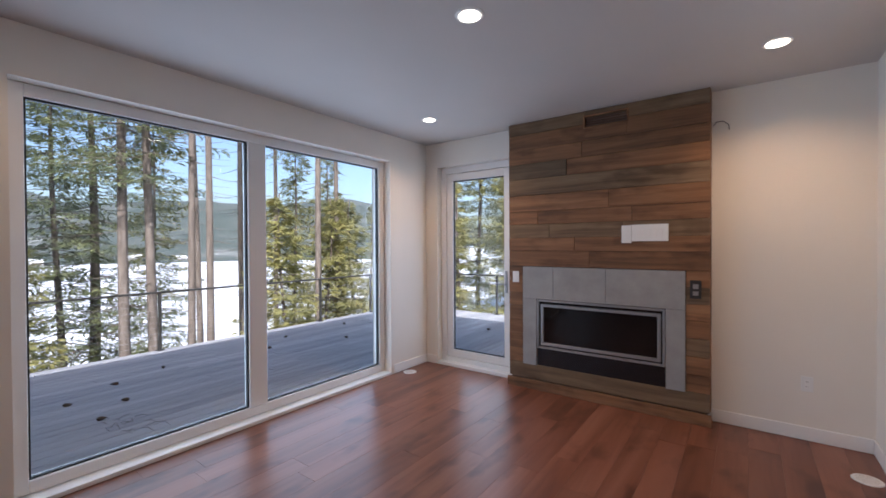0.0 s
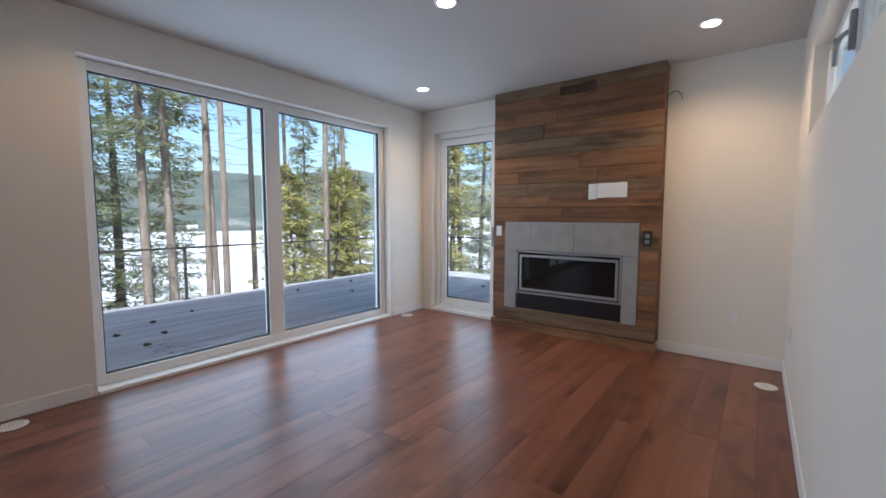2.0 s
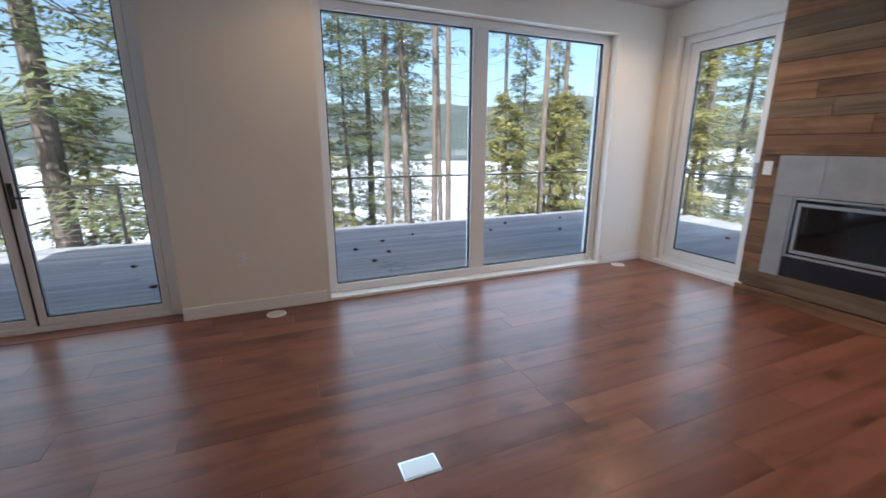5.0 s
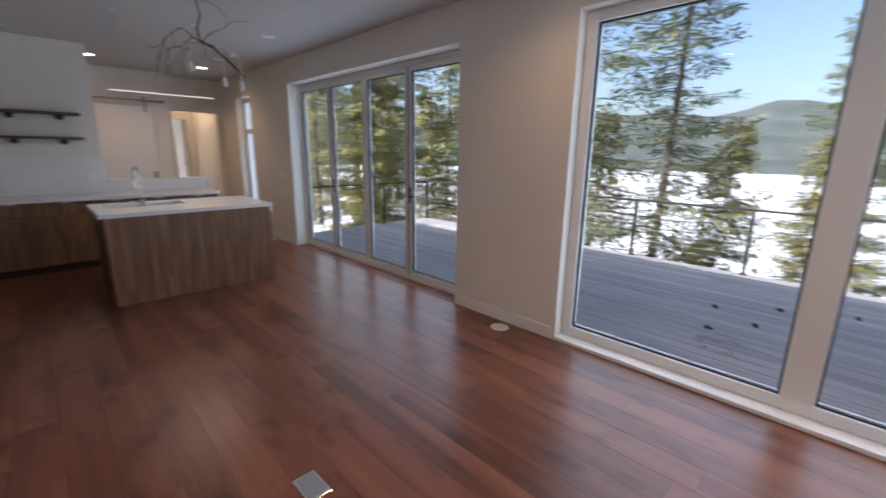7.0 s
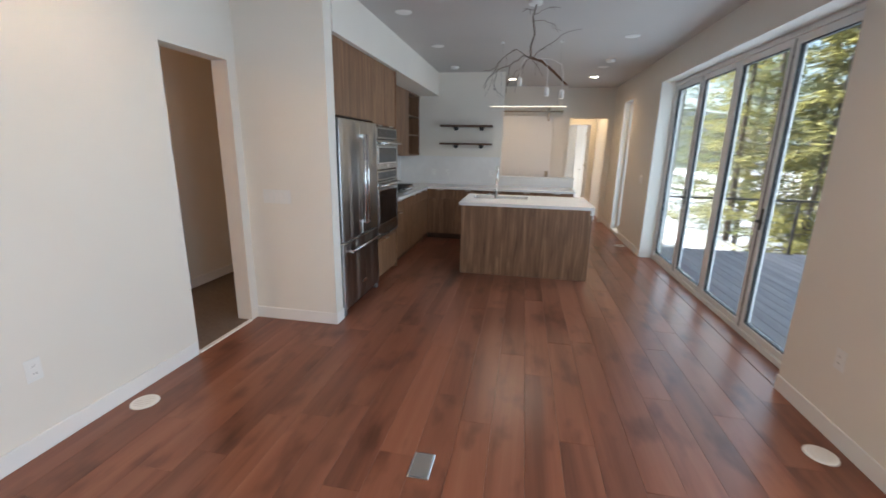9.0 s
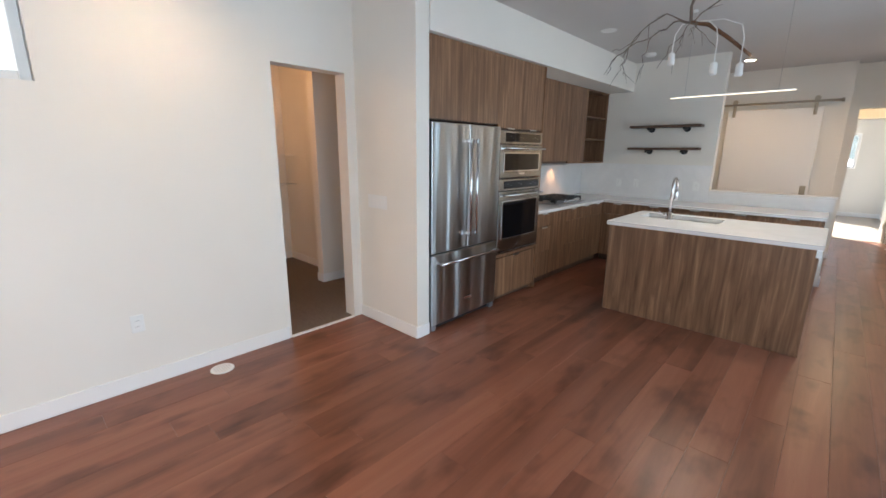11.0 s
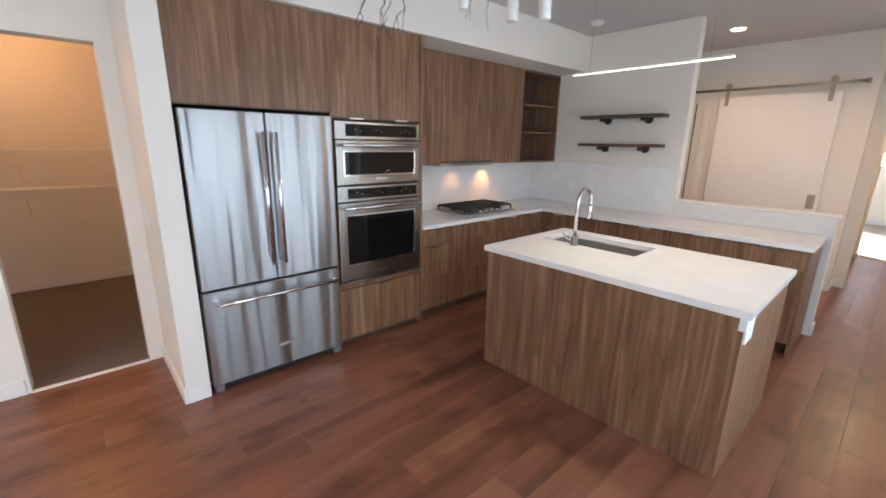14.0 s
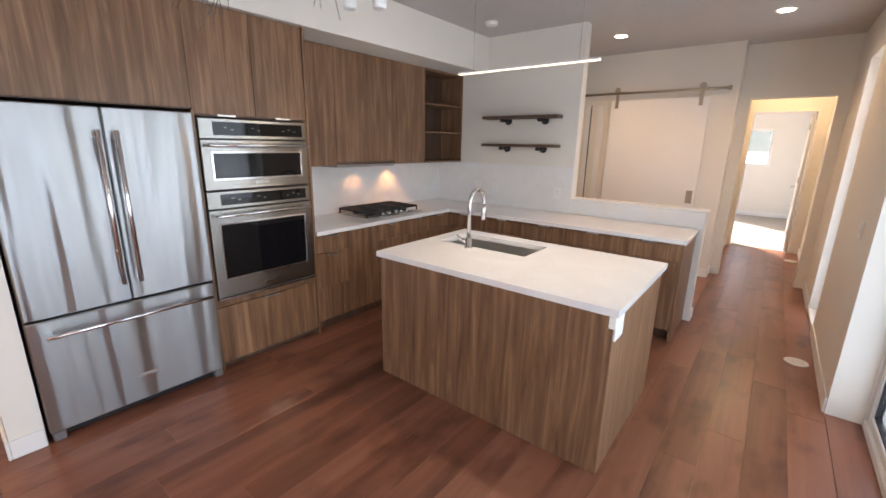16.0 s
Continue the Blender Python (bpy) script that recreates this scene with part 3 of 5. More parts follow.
def wall_plate(name, pos, yaw, gangs, label, sockets):
    """A plate on a wall; its front faces -y before the turn."""
    e = empty(name, label, "outlet" if sockets else "light switch", name + "s")
    e.matrix_world = pose(*pos, 0, 0, yaw)
    w = 0.036 + 0.023 * (gangs - 1) * 2
    box("plate", -w, w, -0.006, -0.0005, -0.058, 0.058, M_PLASTIC, e, 0.002)
    rows = []
    for g in range(gangs):
        cx = (g - (gangs - 1) / 2) * 0.046
        rows += [(cx - 0.016, cx + 0.016, -0.0085, -0.006, 0.004, 0.034), (cx - 0.016, cx + 0.016, -0.0085, -0.006, -0.034, -0.004)] if sockets else [(cx - 0.016, cx + 0.016, -0.0095, -0.006, -0.033, 0.033)]
    parts("socket" if sockets else "rocker", rows, M_TRIM, e, 0.0015)
    if sockets:
        slots = []
        for zc in (0.019, -0.019):
            slots += [(-0.007, -0.005, -0.0092, -0.0084, zc - 0.004, zc + 0.006), (0.005, 0.007, -0.0092, -0.0084, zc - 0.004, zc + 0.006)]
        tagged(boxes("slot", slots, M_DARKPLASTIC, e), kind="stuff")


wall_plate("outlet", (3.708, 4.98, 0.43), 0, 1, "white duplex outlet on the white wall", True)
wall_plate("outlet", (EX, 4.48, 0.45), -90, 1, "white duplex outlet on the white wall", True)
wall_plate("outlet", (EX, 1.56, 0.44), -90, 1, "white duplex outlet on the white wall", True)
wall_plate("outlet", (0.0, 0.55, 0.45), 90, 1, "white duplex outlet on the white wall", True)
wall_plate("light_switch", (3.80, -0.185, 1.11), 180, 3, "white three-gang light switch on the white wall", False)
wall_plate("light_switch", (0.0, -3.86, 1.12), 90, 2, "white light switch on the white wall", False)
for ox in (3.37, 3.12, 2.33):
    wall_plate("outlet", (ox, -4.478, 1.10), 180, 1, "white outlet on the white backsplash", True)

# ---- fireplace ----
FX0, FX1, FY = 1.27, 3.095, 4.825
fp = empty("fireplace", "reclaimed wood clad fireplace with a grey tile surround", "fireplace")
core = [(FX0 + 0.02, 1.43, FY + 0.022, 4.978, 0.001, CEIL - 0.003), (2.92, FX1 - 0.02, FY + 0.022, 4.978, 0.001, CEIL - 0.003),
        (1.43, 2.92, FY + 0.022, 4.978, 1.276, CEIL - 0.003), (1.43, 2.92, FY + 0.022, 4.978, 0.001, 0.25), (1.43, 2.92, 4.95, 4.978, 0.25, 1.276)]
boxes("core", core, M_WALNUT_DARK, fp)
random.seed(4)
rows_z = [0.105, 0.26, 0.41, 0.56, 0.71, 0.86, 1.00, 1.14, 1.28, 1.44, 1.575, 1.715, 1.85, 2.02, 2.19, 2.35, 2.50, 2.66, CEIL - 0.003]
VENT = (2.08, 2.46, 2.63, 2.725)
BREAKS = {9: (1.98,), 10: (1.72, 2.42), 12: (2.3,), 15: (2.05,), 13: (), 14: (1.9,), 11: (1.60, 2.5), 17: ()}
GREYROWS = {10, 13}
for i, (z0, z1) in enumerate(zip(rows_z, rows_z[1:])):
    if i == 0:
        spans = [(FX0, FX1)]
    elif z1 <= 1.29:
        spans = [(FX0, 1.428), (2.922, FX1)]
    else:
        cuts = [FX0, *BREAKS.get(i, (random.uniform(1.6, 2.7),)), FX1]
        spans = list(zip(cuts, cuts[1:]))
    for a, b in spans:
        proud = random.uniform(0.0, 0.007)
        m = M_BARN_GREY if i in GREYROWS and random.random() < 0.7 or random.random() < 0.15 else M_BARN
        pieces = [(a + 0.001, b - 0.001, z0 + 0.0012, z1 - 0.0012)]
        if i >= 16:
            lo, hi = max(z0, VENT[2]), min(z1, VENT[3])
            if a < VENT[1] and b > VENT[0]:
                pieces = [(a + 0.001, VENT[0], z0 + 0.001, z1 - 0.001), (VENT[1], b - 0.001, z0 + 0.001, z1 - 0.001)]
                if lo > z0 + 0.01:
                    pieces.append((VENT[0], VENT[1], z0 + 0.001, lo))
                if hi < z1 - 0.01:
                    pieces.append((VENT[0], VENT[1], hi, z1 - 0.001))
        for p in pieces:
            if p[1] - p[0] > 0.01:
                bm = bmesh.new()
                w, h = p[1] - p[0], p[3] - p[2]
                add_box(bm, -w / 2, w / 2, -proud, 0.02, -h / 2, h / 2, 0.0025)
                ob = mesh_object("board", bm, m, fp)
                ob.location = ((p[0] + p[1]) / 2, FY, (p[2] + p[3]) / 2)
for z0, z1 in zip(rows_z[:-1:2], rows_z[2::2]):
    for x0, x1 in ((FX0 - 0.001, FX0 + 0.019), (FX1 - 0.019, FX1 + 0.001)):
        bm = bmesh.new()
        h = z1 - z0
        add_box(bm, -0.01, 0.01, FY + 0.021, 4.976, -h / 2 + 0.001, h / 2 - 0.001, 0.002)
        mesh_object("board", bm, M_BARN, fp).location = ((x0 + x1) / 2, 0, (z0 + z1) / 2)
box("plinth", FX0 - 0.012, FX1 + 0.012, FY - 0.028, FY - 0.008, 0.001, 0.098, M_BARN, fp, 0.003)
boxes("vent_frame", [(VENT[0] - 0.014, VENT[1] + 0.014, FY - 0.010, FY + 0.012, VENT[2] - 0.014, VENT[2]), (VENT[0] - 0.014, VENT[1] + 0.014, FY - 0.010, FY + 0.012, VENT[3], VENT[3] + 0.014),
                     (VENT[0] - 0.014, VENT[0], FY - 0.010, FY + 0.012, VENT[2], VENT[3]), (VENT[1], VENT[1] + 0.014, FY - 0.010, FY + 0.012, VENT[2], VENT[3])], M_BARN, fp, 0.002)
parts("vent_slat", [(VENT[0], VENT[1], FY + 0.004, FY + 0.018, VENT[2] + 0.012 + k * 0.022, VENT[2] + 0.020 + k * 0.022) for k in range(4)], M_WALNUT_DARK, fp)
# tile surround
for x0, x1, z0, z1 in [(1.431, 1.76, 0.945, 1.275), (1.762, 2.27, 0.945, 1.275), (2.272, 2.919, 0.945, 1.275), (1.431, 1.583, 0.252, 0.943), (2.772, 2.919, 0.252, 0.943)]:
    bm = bmesh.new()
    w, h = x1 - x0, z1 - z0
    add_box(bm, -w / 2, w / 2, -0.010, 0.03, -h / 2, h / 2, 0.0015)
    mesh_object("tile", bm, M_TILE, fp).location = ((x0 + x1) / 2, FY, (z0 + z1) / 2)
# insert
bm = bmesh.new()
ring(bm, "y", FY - 0.012, 0.06, 1.588, 2.768, 0.435, 0.940, 0.022)
ring(bm, "y", FY - 0.006, 0.05, 1.625, 2.735, 0.47, 0.895, 0.030)
mesh_object("insert_frame", bm, M_TRIMMETAL, fp)
box("glass", 1.61, 2.75, FY + 0.012, FY + 0.03, 0.45, 0.925, M_BLACKGLASS, fp)
box("lower_panel", 1.588, 2.768, FY + 0.002, FY + 0.03, 0.254, 0.433, M_INSERT, fp, 0.002)
tagged(boxes("media_plate", [(2.415, 2.50, FY - 0.020, FY - 0.009, 1.515, 1.675), (2.502, 2.795, FY - 0.020, FY - 0.009, 1.53, 1.68)], M_PLASTIC, bev=0.002), "white recessed media outlet box on the wood cladding", "outlet box")
tagged(boxes("media_socket", [(2.44, 2.475, FY - 0.024, FY - 0.0205, 1.60, 1.635), (2.44, 2.475, FY - 0.024, FY - 0.0205, 1.55, 1.585)] + [(2.58 + k * 0.05, 2.605 + k * 0.05, FY - 0.024, FY - 0.0205, 1.57, 1.635) for k in range(4)], M_TRIM, bev=0.001), "pale sockets on the media outlet box", "socket")
wall_plate("light_switch", (1.352, FY - 0.008, 1.165), 0, 1, "white light switch on the wood cladding", False)
th = empty("fireplace_control", "dark fireplace control on the wood cladding", "control")
box("plate", 2.955, 3.035, FY - 0.024, FY - 0.008, 1.05, 1.20, M_DARKPLASTIC, th, 0.004)
parts("button", [(2.975, 3.015, FY - 0.028, FY - 0.024, 1.075, 1.11), (2.975, 3.015, FY - 0.028, FY - 0.024, 1.13, 1.17)], M_TRIMMETAL, th, 0.001)
tagged(tube("wire", [(3.11, 4.978, 2.50), (3.13, 4.95, 2.52), (3.18, 4.93, 2.515), (3.215, 4.93, 2.48), (3.22, 4.935, 2.44)], 0.003, M_DARKPLASTIC, seg=6), "thin loose wire poking from the white wall", "wire")

# ---- kitchen ----
KX = 3.34      # fronts of the tall and base units
def fronts(parent, axis, at, spans, pull="top"):
    """Cabinet fronts on a plane; spans: (a0, a1, z0, z1, pull_z). The front faces -x or +y."""
    for a0, a1, z0, z1, pz in spans:
        g = 0.0009
        if axis == "x":
            d = box("door", at, at + 0.019, a0 + g, a1 - g, z0 + g, z1 - g, M_WALNUT, parent, 0.001)
        else:
            d = box("door", a0 + g, a1 - g, at - 0.019, at, z0 + g, z1 - g, M_WALNUT, parent, 0.001)
        if pz is not None:
            c = (a0 + a1) / 2
            w = 0.055
            if axis == "x":
                rows = [(at - 0.016, at + 0.002, c - w, c + w, pz - 0.003, pz), (at - 0.016, at - 0.013, c - w, c + w, pz - 0.012, pz)]
            else:
                rows = [(c - w, c + w, at - 0.002, at + 0.016, pz - 0.003, pz), (c - w, c + w, at + 0.013, at + 0.016, pz - 0.012, pz)]
            boxes("pull", rows, M_SINK, d)


t1 = empty("fridge_cabinet", "walnut laminate cabinet above the fridge", "cabinet")
boxes("body", [(KX + 0.02, 3.99, -1.252, -0.325, 1.785, 2.402)], M_WALNUT_DARK, t1)
parts("side_panel", [(KX - 0.01, 3.99, -1.266, -1.250, 0.001, 1.783)], M_WALNUT, t1)
fronts(t1, "x", KX, [(-1.259, -0.325, 1.79, 2.40, None)])
t2 = empty("oven_cabinet", "tall walnut laminate oven cabinet", "cabinet")
boxes("body", [(KX + 0.02, 3.99, -2.05, -1.268, 0.09, 0.525), (KX + 0.02, 3.99, -2.05, -1.268, 1.75, 2.402), (3.9, 3.99, -2.05, -1.268, 0.525, 1.75),
               (KX + 0.06, 3.99, -2.05, -1.268, 0.001, 0.09)], M_WALNUT_DARK, t2)
parts("side_panel", [(KX - 0.01, 3.99, -2.07, -2.052, 0.001, 2.402), (KX, KX + 0.02, -2.05, -2.03, 0.53, 1.75)], M_WALNUT, t2)
fronts(t2, "x", KX, [(-1.66, -1.260, 1.76, 2.40, 1.763), (-2.05, -1.662, 1.76, 2.40, 1.763), (-2.05, -1.268, 0.06, 0.475, 0.478)])
box("rail", KX, KX + 0.02, -2.05, -1.268, 0.482, 0.528, M_WALNUT, t2)

# refrigerator
fr = empty("refrigerator", "stainless steel french-door refrigerator with a bottom drawer", "refrigerator")
box("body", KX + 0.02, 3.97, -1.238, -0.338, 0.05, 1.757, M_DARKMETAL, fr, 0.004)
for a0, a1 in ((-0.793, -0.335), (-1.241, -0.797)):
    d = box("door", 3.29, KX + 0.018, a0, a1, 0.700, 1.764, M_STEEL, fr, 0.007)
d1 = box("drawer", 3.29, KX + 0.018, -1.241, -0.335, 0.058, 0.688, M_STEEL, fr, 0.007)
for yc in (-0.757, -0.838):
    bm = bmesh.new()
    add_tube(bm, [(3.235, yc, 0.815), (3.235, yc, 1.645)], 0.012, 12)
    for z in (0.835, 1.625):
        add_box(bm, 3.227, 3.292, yc - 0.012, yc + 0.012, z - 0.016, z + 0.016, 0.004)
    mesh_object("handle", bm, M_CHROME, fr)
bm = bmesh.new()
add_tube(bm, [(3.235, -0.40, 0.612), (3.235, -1.205, 0.612)], 0.012, 12)
for y in (-0.42, -1.185):
    add_box(bm, 3.227, 3.292, y - 0.016, y + 0.016, 0.600, 0.624, 0.004)
mesh_object("handle", bm, M_CHROME, fr)
boxes("badge", [(3.286, 3.2905, -0.86, -0.76, 0.205, 0.228)], M_CHROME, fr, 0.001)
parts("foot", [(3.30, 3.36, -0.40, -0.345, 0.001, 0.056), (3.30, 3.36, -1.235, -1.18, 0.001, 0.056)], M_TRIMMETAL, fr, 0.006)
box("grille", 3.34, 3.37, -1.18, -0.40, 0.01, 0.056, M_DARKPLASTIC, fr)

# microwave and oven in the tall cabinet
def oven(name, label, z0, z1, panel_h, glass_rows):
    e = empty(name, label, "oven")
    ya, yb = -2.026, -1.272
    box("body", 3.34, 3.88, ya + 0.01, yb - 0.01, z0 + 0.005, z1 - 0.005, M_DARKMETAL, e)
    boxes("control_panel", [(3.312, 3.34, ya, yb, z1 - panel_h, z1)], M_STEEL_FLAT, e, 0.003)
    boxes("display", [(3.309, 3.3125, ya + 0.035, yb - 0.085, z1 - panel_h + 0.022, z1 - 0.02)], M_BLACKGLASS, e, 0.001)
    tagged(boxes("display_mark", [(3.3075, 3.3093, ya + 0.09 + k * 0.045, ya + 0.105 + k * 0.045, z1 - panel_h * 0.55 + (k % 2) * 0.012, z1 - panel_h * 0.55 + 0.004 + (k % 2) * 0.012) for k in (0, 1, 2, 6, 7, 10, 11)], M_TRIMMETAL, e), kind="stuff")
    dz1 = z1 - panel_h - 0.006
    box("door", 3.305, 3.34, ya, yb, z0, dz1, M_STEEL_FLAT, e, 0.004)
    g0, g1 = glass_rows
    box("door_glass", 3.302, 3.3055, ya + 0.065, yb - 0.065, g0, g1, M_BLACKGLASS, e, 0.001)
    boxes("glass_trim", [(3.300, 3.3052, ya + 0.053, ya + 0.065, g0 - 0.012, g1 + 0.012), (3.300, 3.3052, yb - 0.065, yb - 0.053, g0 - 0.012, g1 + 0.012),
                         (3.300, 3.3052, ya + 0.065, yb - 0.065, g0 - 0.012, g0), (3.300, 3.3052, ya + 0.065, yb - 0.065, g1, g1 + 0.012)], M_CHROME, e, 0.001)
    bm = bmesh.new()
    hz = dz1 - 0.035
    add_tube(bm, [(3.255, ya + 0.03, hz), (3.255, yb - 0.03, hz)], 0.011, 12)
    for y in (ya + 0.05, yb - 0.05):
        add_box(bm, 3.248, 3.307, y - 0.013, y + 0.013, hz - 0.011, hz + 0.011, 0.003)
    mesh_object("handle", bm, M_CHROME, e)
    boxes("badge", [(3.3015, 3.3055, -1.70, -1.60, z0 + 0.028, z0 + 0.05)], M_CHROME, e, 0.001)
    return e


oven("microwave_oven", "stainless built-in microwave oven with black glass", 1.288, 1.738, 0.125, (1.362, 1.522))
oven("wall_oven", "stainless built-in wall oven with black glass door", 0.555, 1.278, 0.115, (0.685, 1.055))
tagged(box("oven_vent_strip", 3.30, 3.345, -2.026, -1.272, 0.531, 0.549, M_CHROME, bev=0.002), "thin steel vent strip under the wall oven", "trim strip")

# base units along the east wall
b1 = empty("base_cabinet", "walnut laminate base cabinets with drawers", "cabinet", "kitchen base cabinets")
boxes("body", [(KX + 0.022, 3.99, -3.86, -2.072, 0.10, 0.855)], M_WALNUT_DARK, b1)
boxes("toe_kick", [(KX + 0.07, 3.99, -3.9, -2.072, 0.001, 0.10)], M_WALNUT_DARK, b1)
fronts(b1, "x", KX, [(-2.40, -2.072, 0.70, 0.855, 0.85), (-2.40, -2.072, 0.40, 0.698, 0.69), (-2.40, -2.072, 0.10, 0.398, None),
                     (-2.76, -2.402, 0.10, 0.855, None), (-3.13, -2.762, 0.70, 0.855, 0.85), (-3.50, -3.132, 0.70, 0.855, 0.85), (-3.50, -2.762, 0.40, 0.698, None), (-3.50, -2.762, 0.10, 0.398, None),
                     (-3.86, -3.502, 0.70, 0.855, 0.85), (-3.86, -3.502, 0.10, 0.698, None)])
b2 = empty("base_cabinet", "walnut laminate base cabinets under the back counter", "cabinet", "kitchen base cabinets")
BY = -3.862
boxes("body", [(0.985, 3.36, -4.488, BY - 0.022, 0.10, 0.855)], M_WALNUT_DARK, b2)
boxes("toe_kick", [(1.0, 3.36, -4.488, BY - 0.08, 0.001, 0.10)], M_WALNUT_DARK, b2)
fronts(b2, "y", BY, [(0.985 + k * 0.475, 0.985 + (k + 1) * 0.475, 0.70, 0.855, 0.85) for k in range(5)] + [(0.985 + k * 0.475, 0.985 + (k + 1) * 0.475, 0.10, 0.698, None) for k in range(5)])
box("side_panel", 0.965, 0.983, -4.476, BY, 0.001, 0.857, M_WALNUT, b2)

ct = empty("countertop", "white quartz L-shaped countertop", "countertop")
boxes("slab", [(KX - 0.025, 3.985, -4.476, -2.074, 0.859, 0.894), (0.95, KX - 0.0255, -4.476, -3.825, 0.859, 0.894)], M_QUARTZ, ct)
structure(boxes("backsplash", [(3.988, 3.998, -4.476, -2.074, 0.860, 1.384), (2.172, 3.986, -4.488, -4.478, 0.895, 1.384), (0.918, 2.170, -4.488, -4.478, 0.895, 1.043)], M_QUARTZ), "glossy white quartz backsplash")

# uppers
u1 = empty("wall_cabinet", "walnut laminate wall cabinets under the bulkhead", "cabinet")
boxes("body", [(3.672, 3.985, -3.77, -2.074, 1.40, 2.402)], M_WALNUT_DARK, u1)
fronts(u1, "x", 3.65, [(-2.56, -2.074, 1.392, 2.40, None), (-2.91, -2.562, 1.425, 2.40, None), (-3.30, -2.912, 1.425, 2.40, None), (-3.77, -3.302, 1.392, 2.40, None)])
box("range_hood", 3.655, 3.98, -3.30, -2.56, 1.375, 1.398, M_STEEL, u1, 0.003)
u2 = empty("open_shelf_cabinet", "open walnut laminate wall shelf unit, empty", "shelf unit")
boxes("carcass", [(3.65, 3.985, -3.79, -3.772, 1.39, 2.402), (3.65, 3.985, -4.488, -4.47, 1.39, 2.402), (3.65, 3.985, -4.469, -3.791, 1.39, 1.408), (3.65, 3.985, -4.469, -3.791, 2.384, 2.402)], M_WALNUT, u2, 0.001)
box("back", 3.97, 3.985, -4.469, -3.791, 1.409, 2.383, M_WALNUT_DARK, u2)
parts("shelf", [(3.665, 3.969, -4.469, -3.791, z, z + 0.018) for z in (1.725, 2.03)], M_WALNUT, u2, 0.001)

# gas cooktop
ck = empty("gas_cooktop", "black and steel gas cooktop with cast iron grates", "cooktop")
CX0, CX1, CY0, CY1 = 3.44, 3.93, -3.50, -2.75
box("tray", CX0, CX1, CY0, CY1, 0.895, 0.903, M_STEEL, ck, 0.003)
for by, bx in [(-2.90, 3.80), (-2.90, 3.60), (-3.125, 3.72), (-3.35, 3.80), (-3.35, 3.60)]:
    bm = bmesh.new()
    add_tube(bm, [(bx, by, 0.903), (bx, by, 0.915), (bx, by, 0.922)], [0.045, 0.045, 0.03], 16)
    mesh_object("burner", bm, M_IRON, ck)
for gy0 in (CY0 + 0.012, CY0 + 0.257, CY0 + 0.502):
    gy1 = gy0 + 0.235
    bm = bmesh.new()
    gx0, gx1 = CX0 + 0.06, CX1 - 0.01
    for y in (gy0, gy1 - 0.012):
        add_box(bm, gx0, gx1, y, y + 0.012, 0.938, 0.958, 0.002)
    for x in (gx0, gx1 - 0.012):
        add_box(bm, x, x + 0.012, gy0 + 0.012, gy1 - 0.012, 0.938, 0.958, 0.002)
    for k in range(1, 6):
        x = gx0 + (gx1 - gx0) * k / 6
        add_box(bm, x - 0.005, x + 0.005, gy0 + 0.012, gy1 - 0.012, 0.940, 0.961, 0.002)
    add_box(bm, gx0, gx1, (gy0 + gy1) / 2 - 0.005, (gy0 + gy1) / 2 + 0.005, 0.939, 0.957)
    for x in (gx0, gx1 - 0.012):
        for y in (gy0, gy1 - 0.012):
            add_box(bm, x, x + 0.012, y, y + 0.012, 0.903, 0.940)
    mesh_object("grate", bm, M_IRON, ck)
for k in range(5):
    y = -3.125 + (k - 2) * 0.085
    bm = bmesh.new()
    add_tube(bm, [(3.475, y, 0.903), (3.475, y, 0.925), (3.475, y, 0.932)], [0.02, 0.018, 0.015], 16)
    mesh_object("knob", bm, M_CHROME, ck)

# wall shelves on pipe brackets
def wall_shelf(z):
    e = empty("wall_shelf", "thick wooden wall shelf on black pipe brackets, empty", "shelf", "wall shelves")
    box("board", 2.335, 3.24, -4.475, -4.31, z, z + 0.032, M_SHELF, e, 0.004)
    for x in (2.53, 2.98):
        bm = bmesh.new()
        add_tube(bm, [(x, -4.476, z - 0.018), (x, -4.462, z - 0.018)], 0.042, 16)
        add_tube(bm, [(x, -4.462, z - 0.018), (x, -4.33, z - 0.018)], 0.014, 10)
        add_tube(bm, [(x, -4.345, z - 0.018), (x, -4.31, z - 0.018)], 0.020, 12)
        mesh_object("bracket", bm, M_IRON, e)
    return e


wall_shelf(1.885)
wall_shelf(1.585)

# island
isl = empty("kitchen_island", "walnut laminate kitchen island with white quartz top", "kitchen island")
IX0, IX1, IY0, IY1 = 0.952, 2.488, -2.985, -1.998
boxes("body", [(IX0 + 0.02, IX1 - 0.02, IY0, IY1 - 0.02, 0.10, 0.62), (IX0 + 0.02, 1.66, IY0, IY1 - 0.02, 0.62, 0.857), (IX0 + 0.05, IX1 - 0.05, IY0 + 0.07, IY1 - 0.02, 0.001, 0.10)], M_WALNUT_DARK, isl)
box("front_panel", IX0, IX1, IY1 - 0.019, IY1, 0.001, 0.857, M_WALNUT, isl, 0.001)
parts("end_panel", [(IX0, IX0 + 0.019, IY0, IY1 - 0.0195, 0.001, 0.857), (IX1 - 0.019, IX1, IY0, IY1 - 0.0195, 0.001, 0.857)], M_WALNUT, isl, 0.001)
SX0, SX1, SY0, SY1 = 1.69, 2.41, -2.885, -2.53
TX0, TX1, TY0, TY1 = 0.932, 2.52, -3.015, -1.988
bm = bmesh.new()
for r in [(TX0, SX0, TY0, TY1), (SX1, TX1, TY0, TY1), (SX0, SX1, TY0, SY0), (SX0, SX1, SY1, TY1)]:
    add_box(bm, *r, 0.859, 0.895)
bmesh.ops.remove_doubles(bm, verts=bm.verts, dist=0.0005)
mesh_object("countertop", bm, M_QUARTZ, isl)
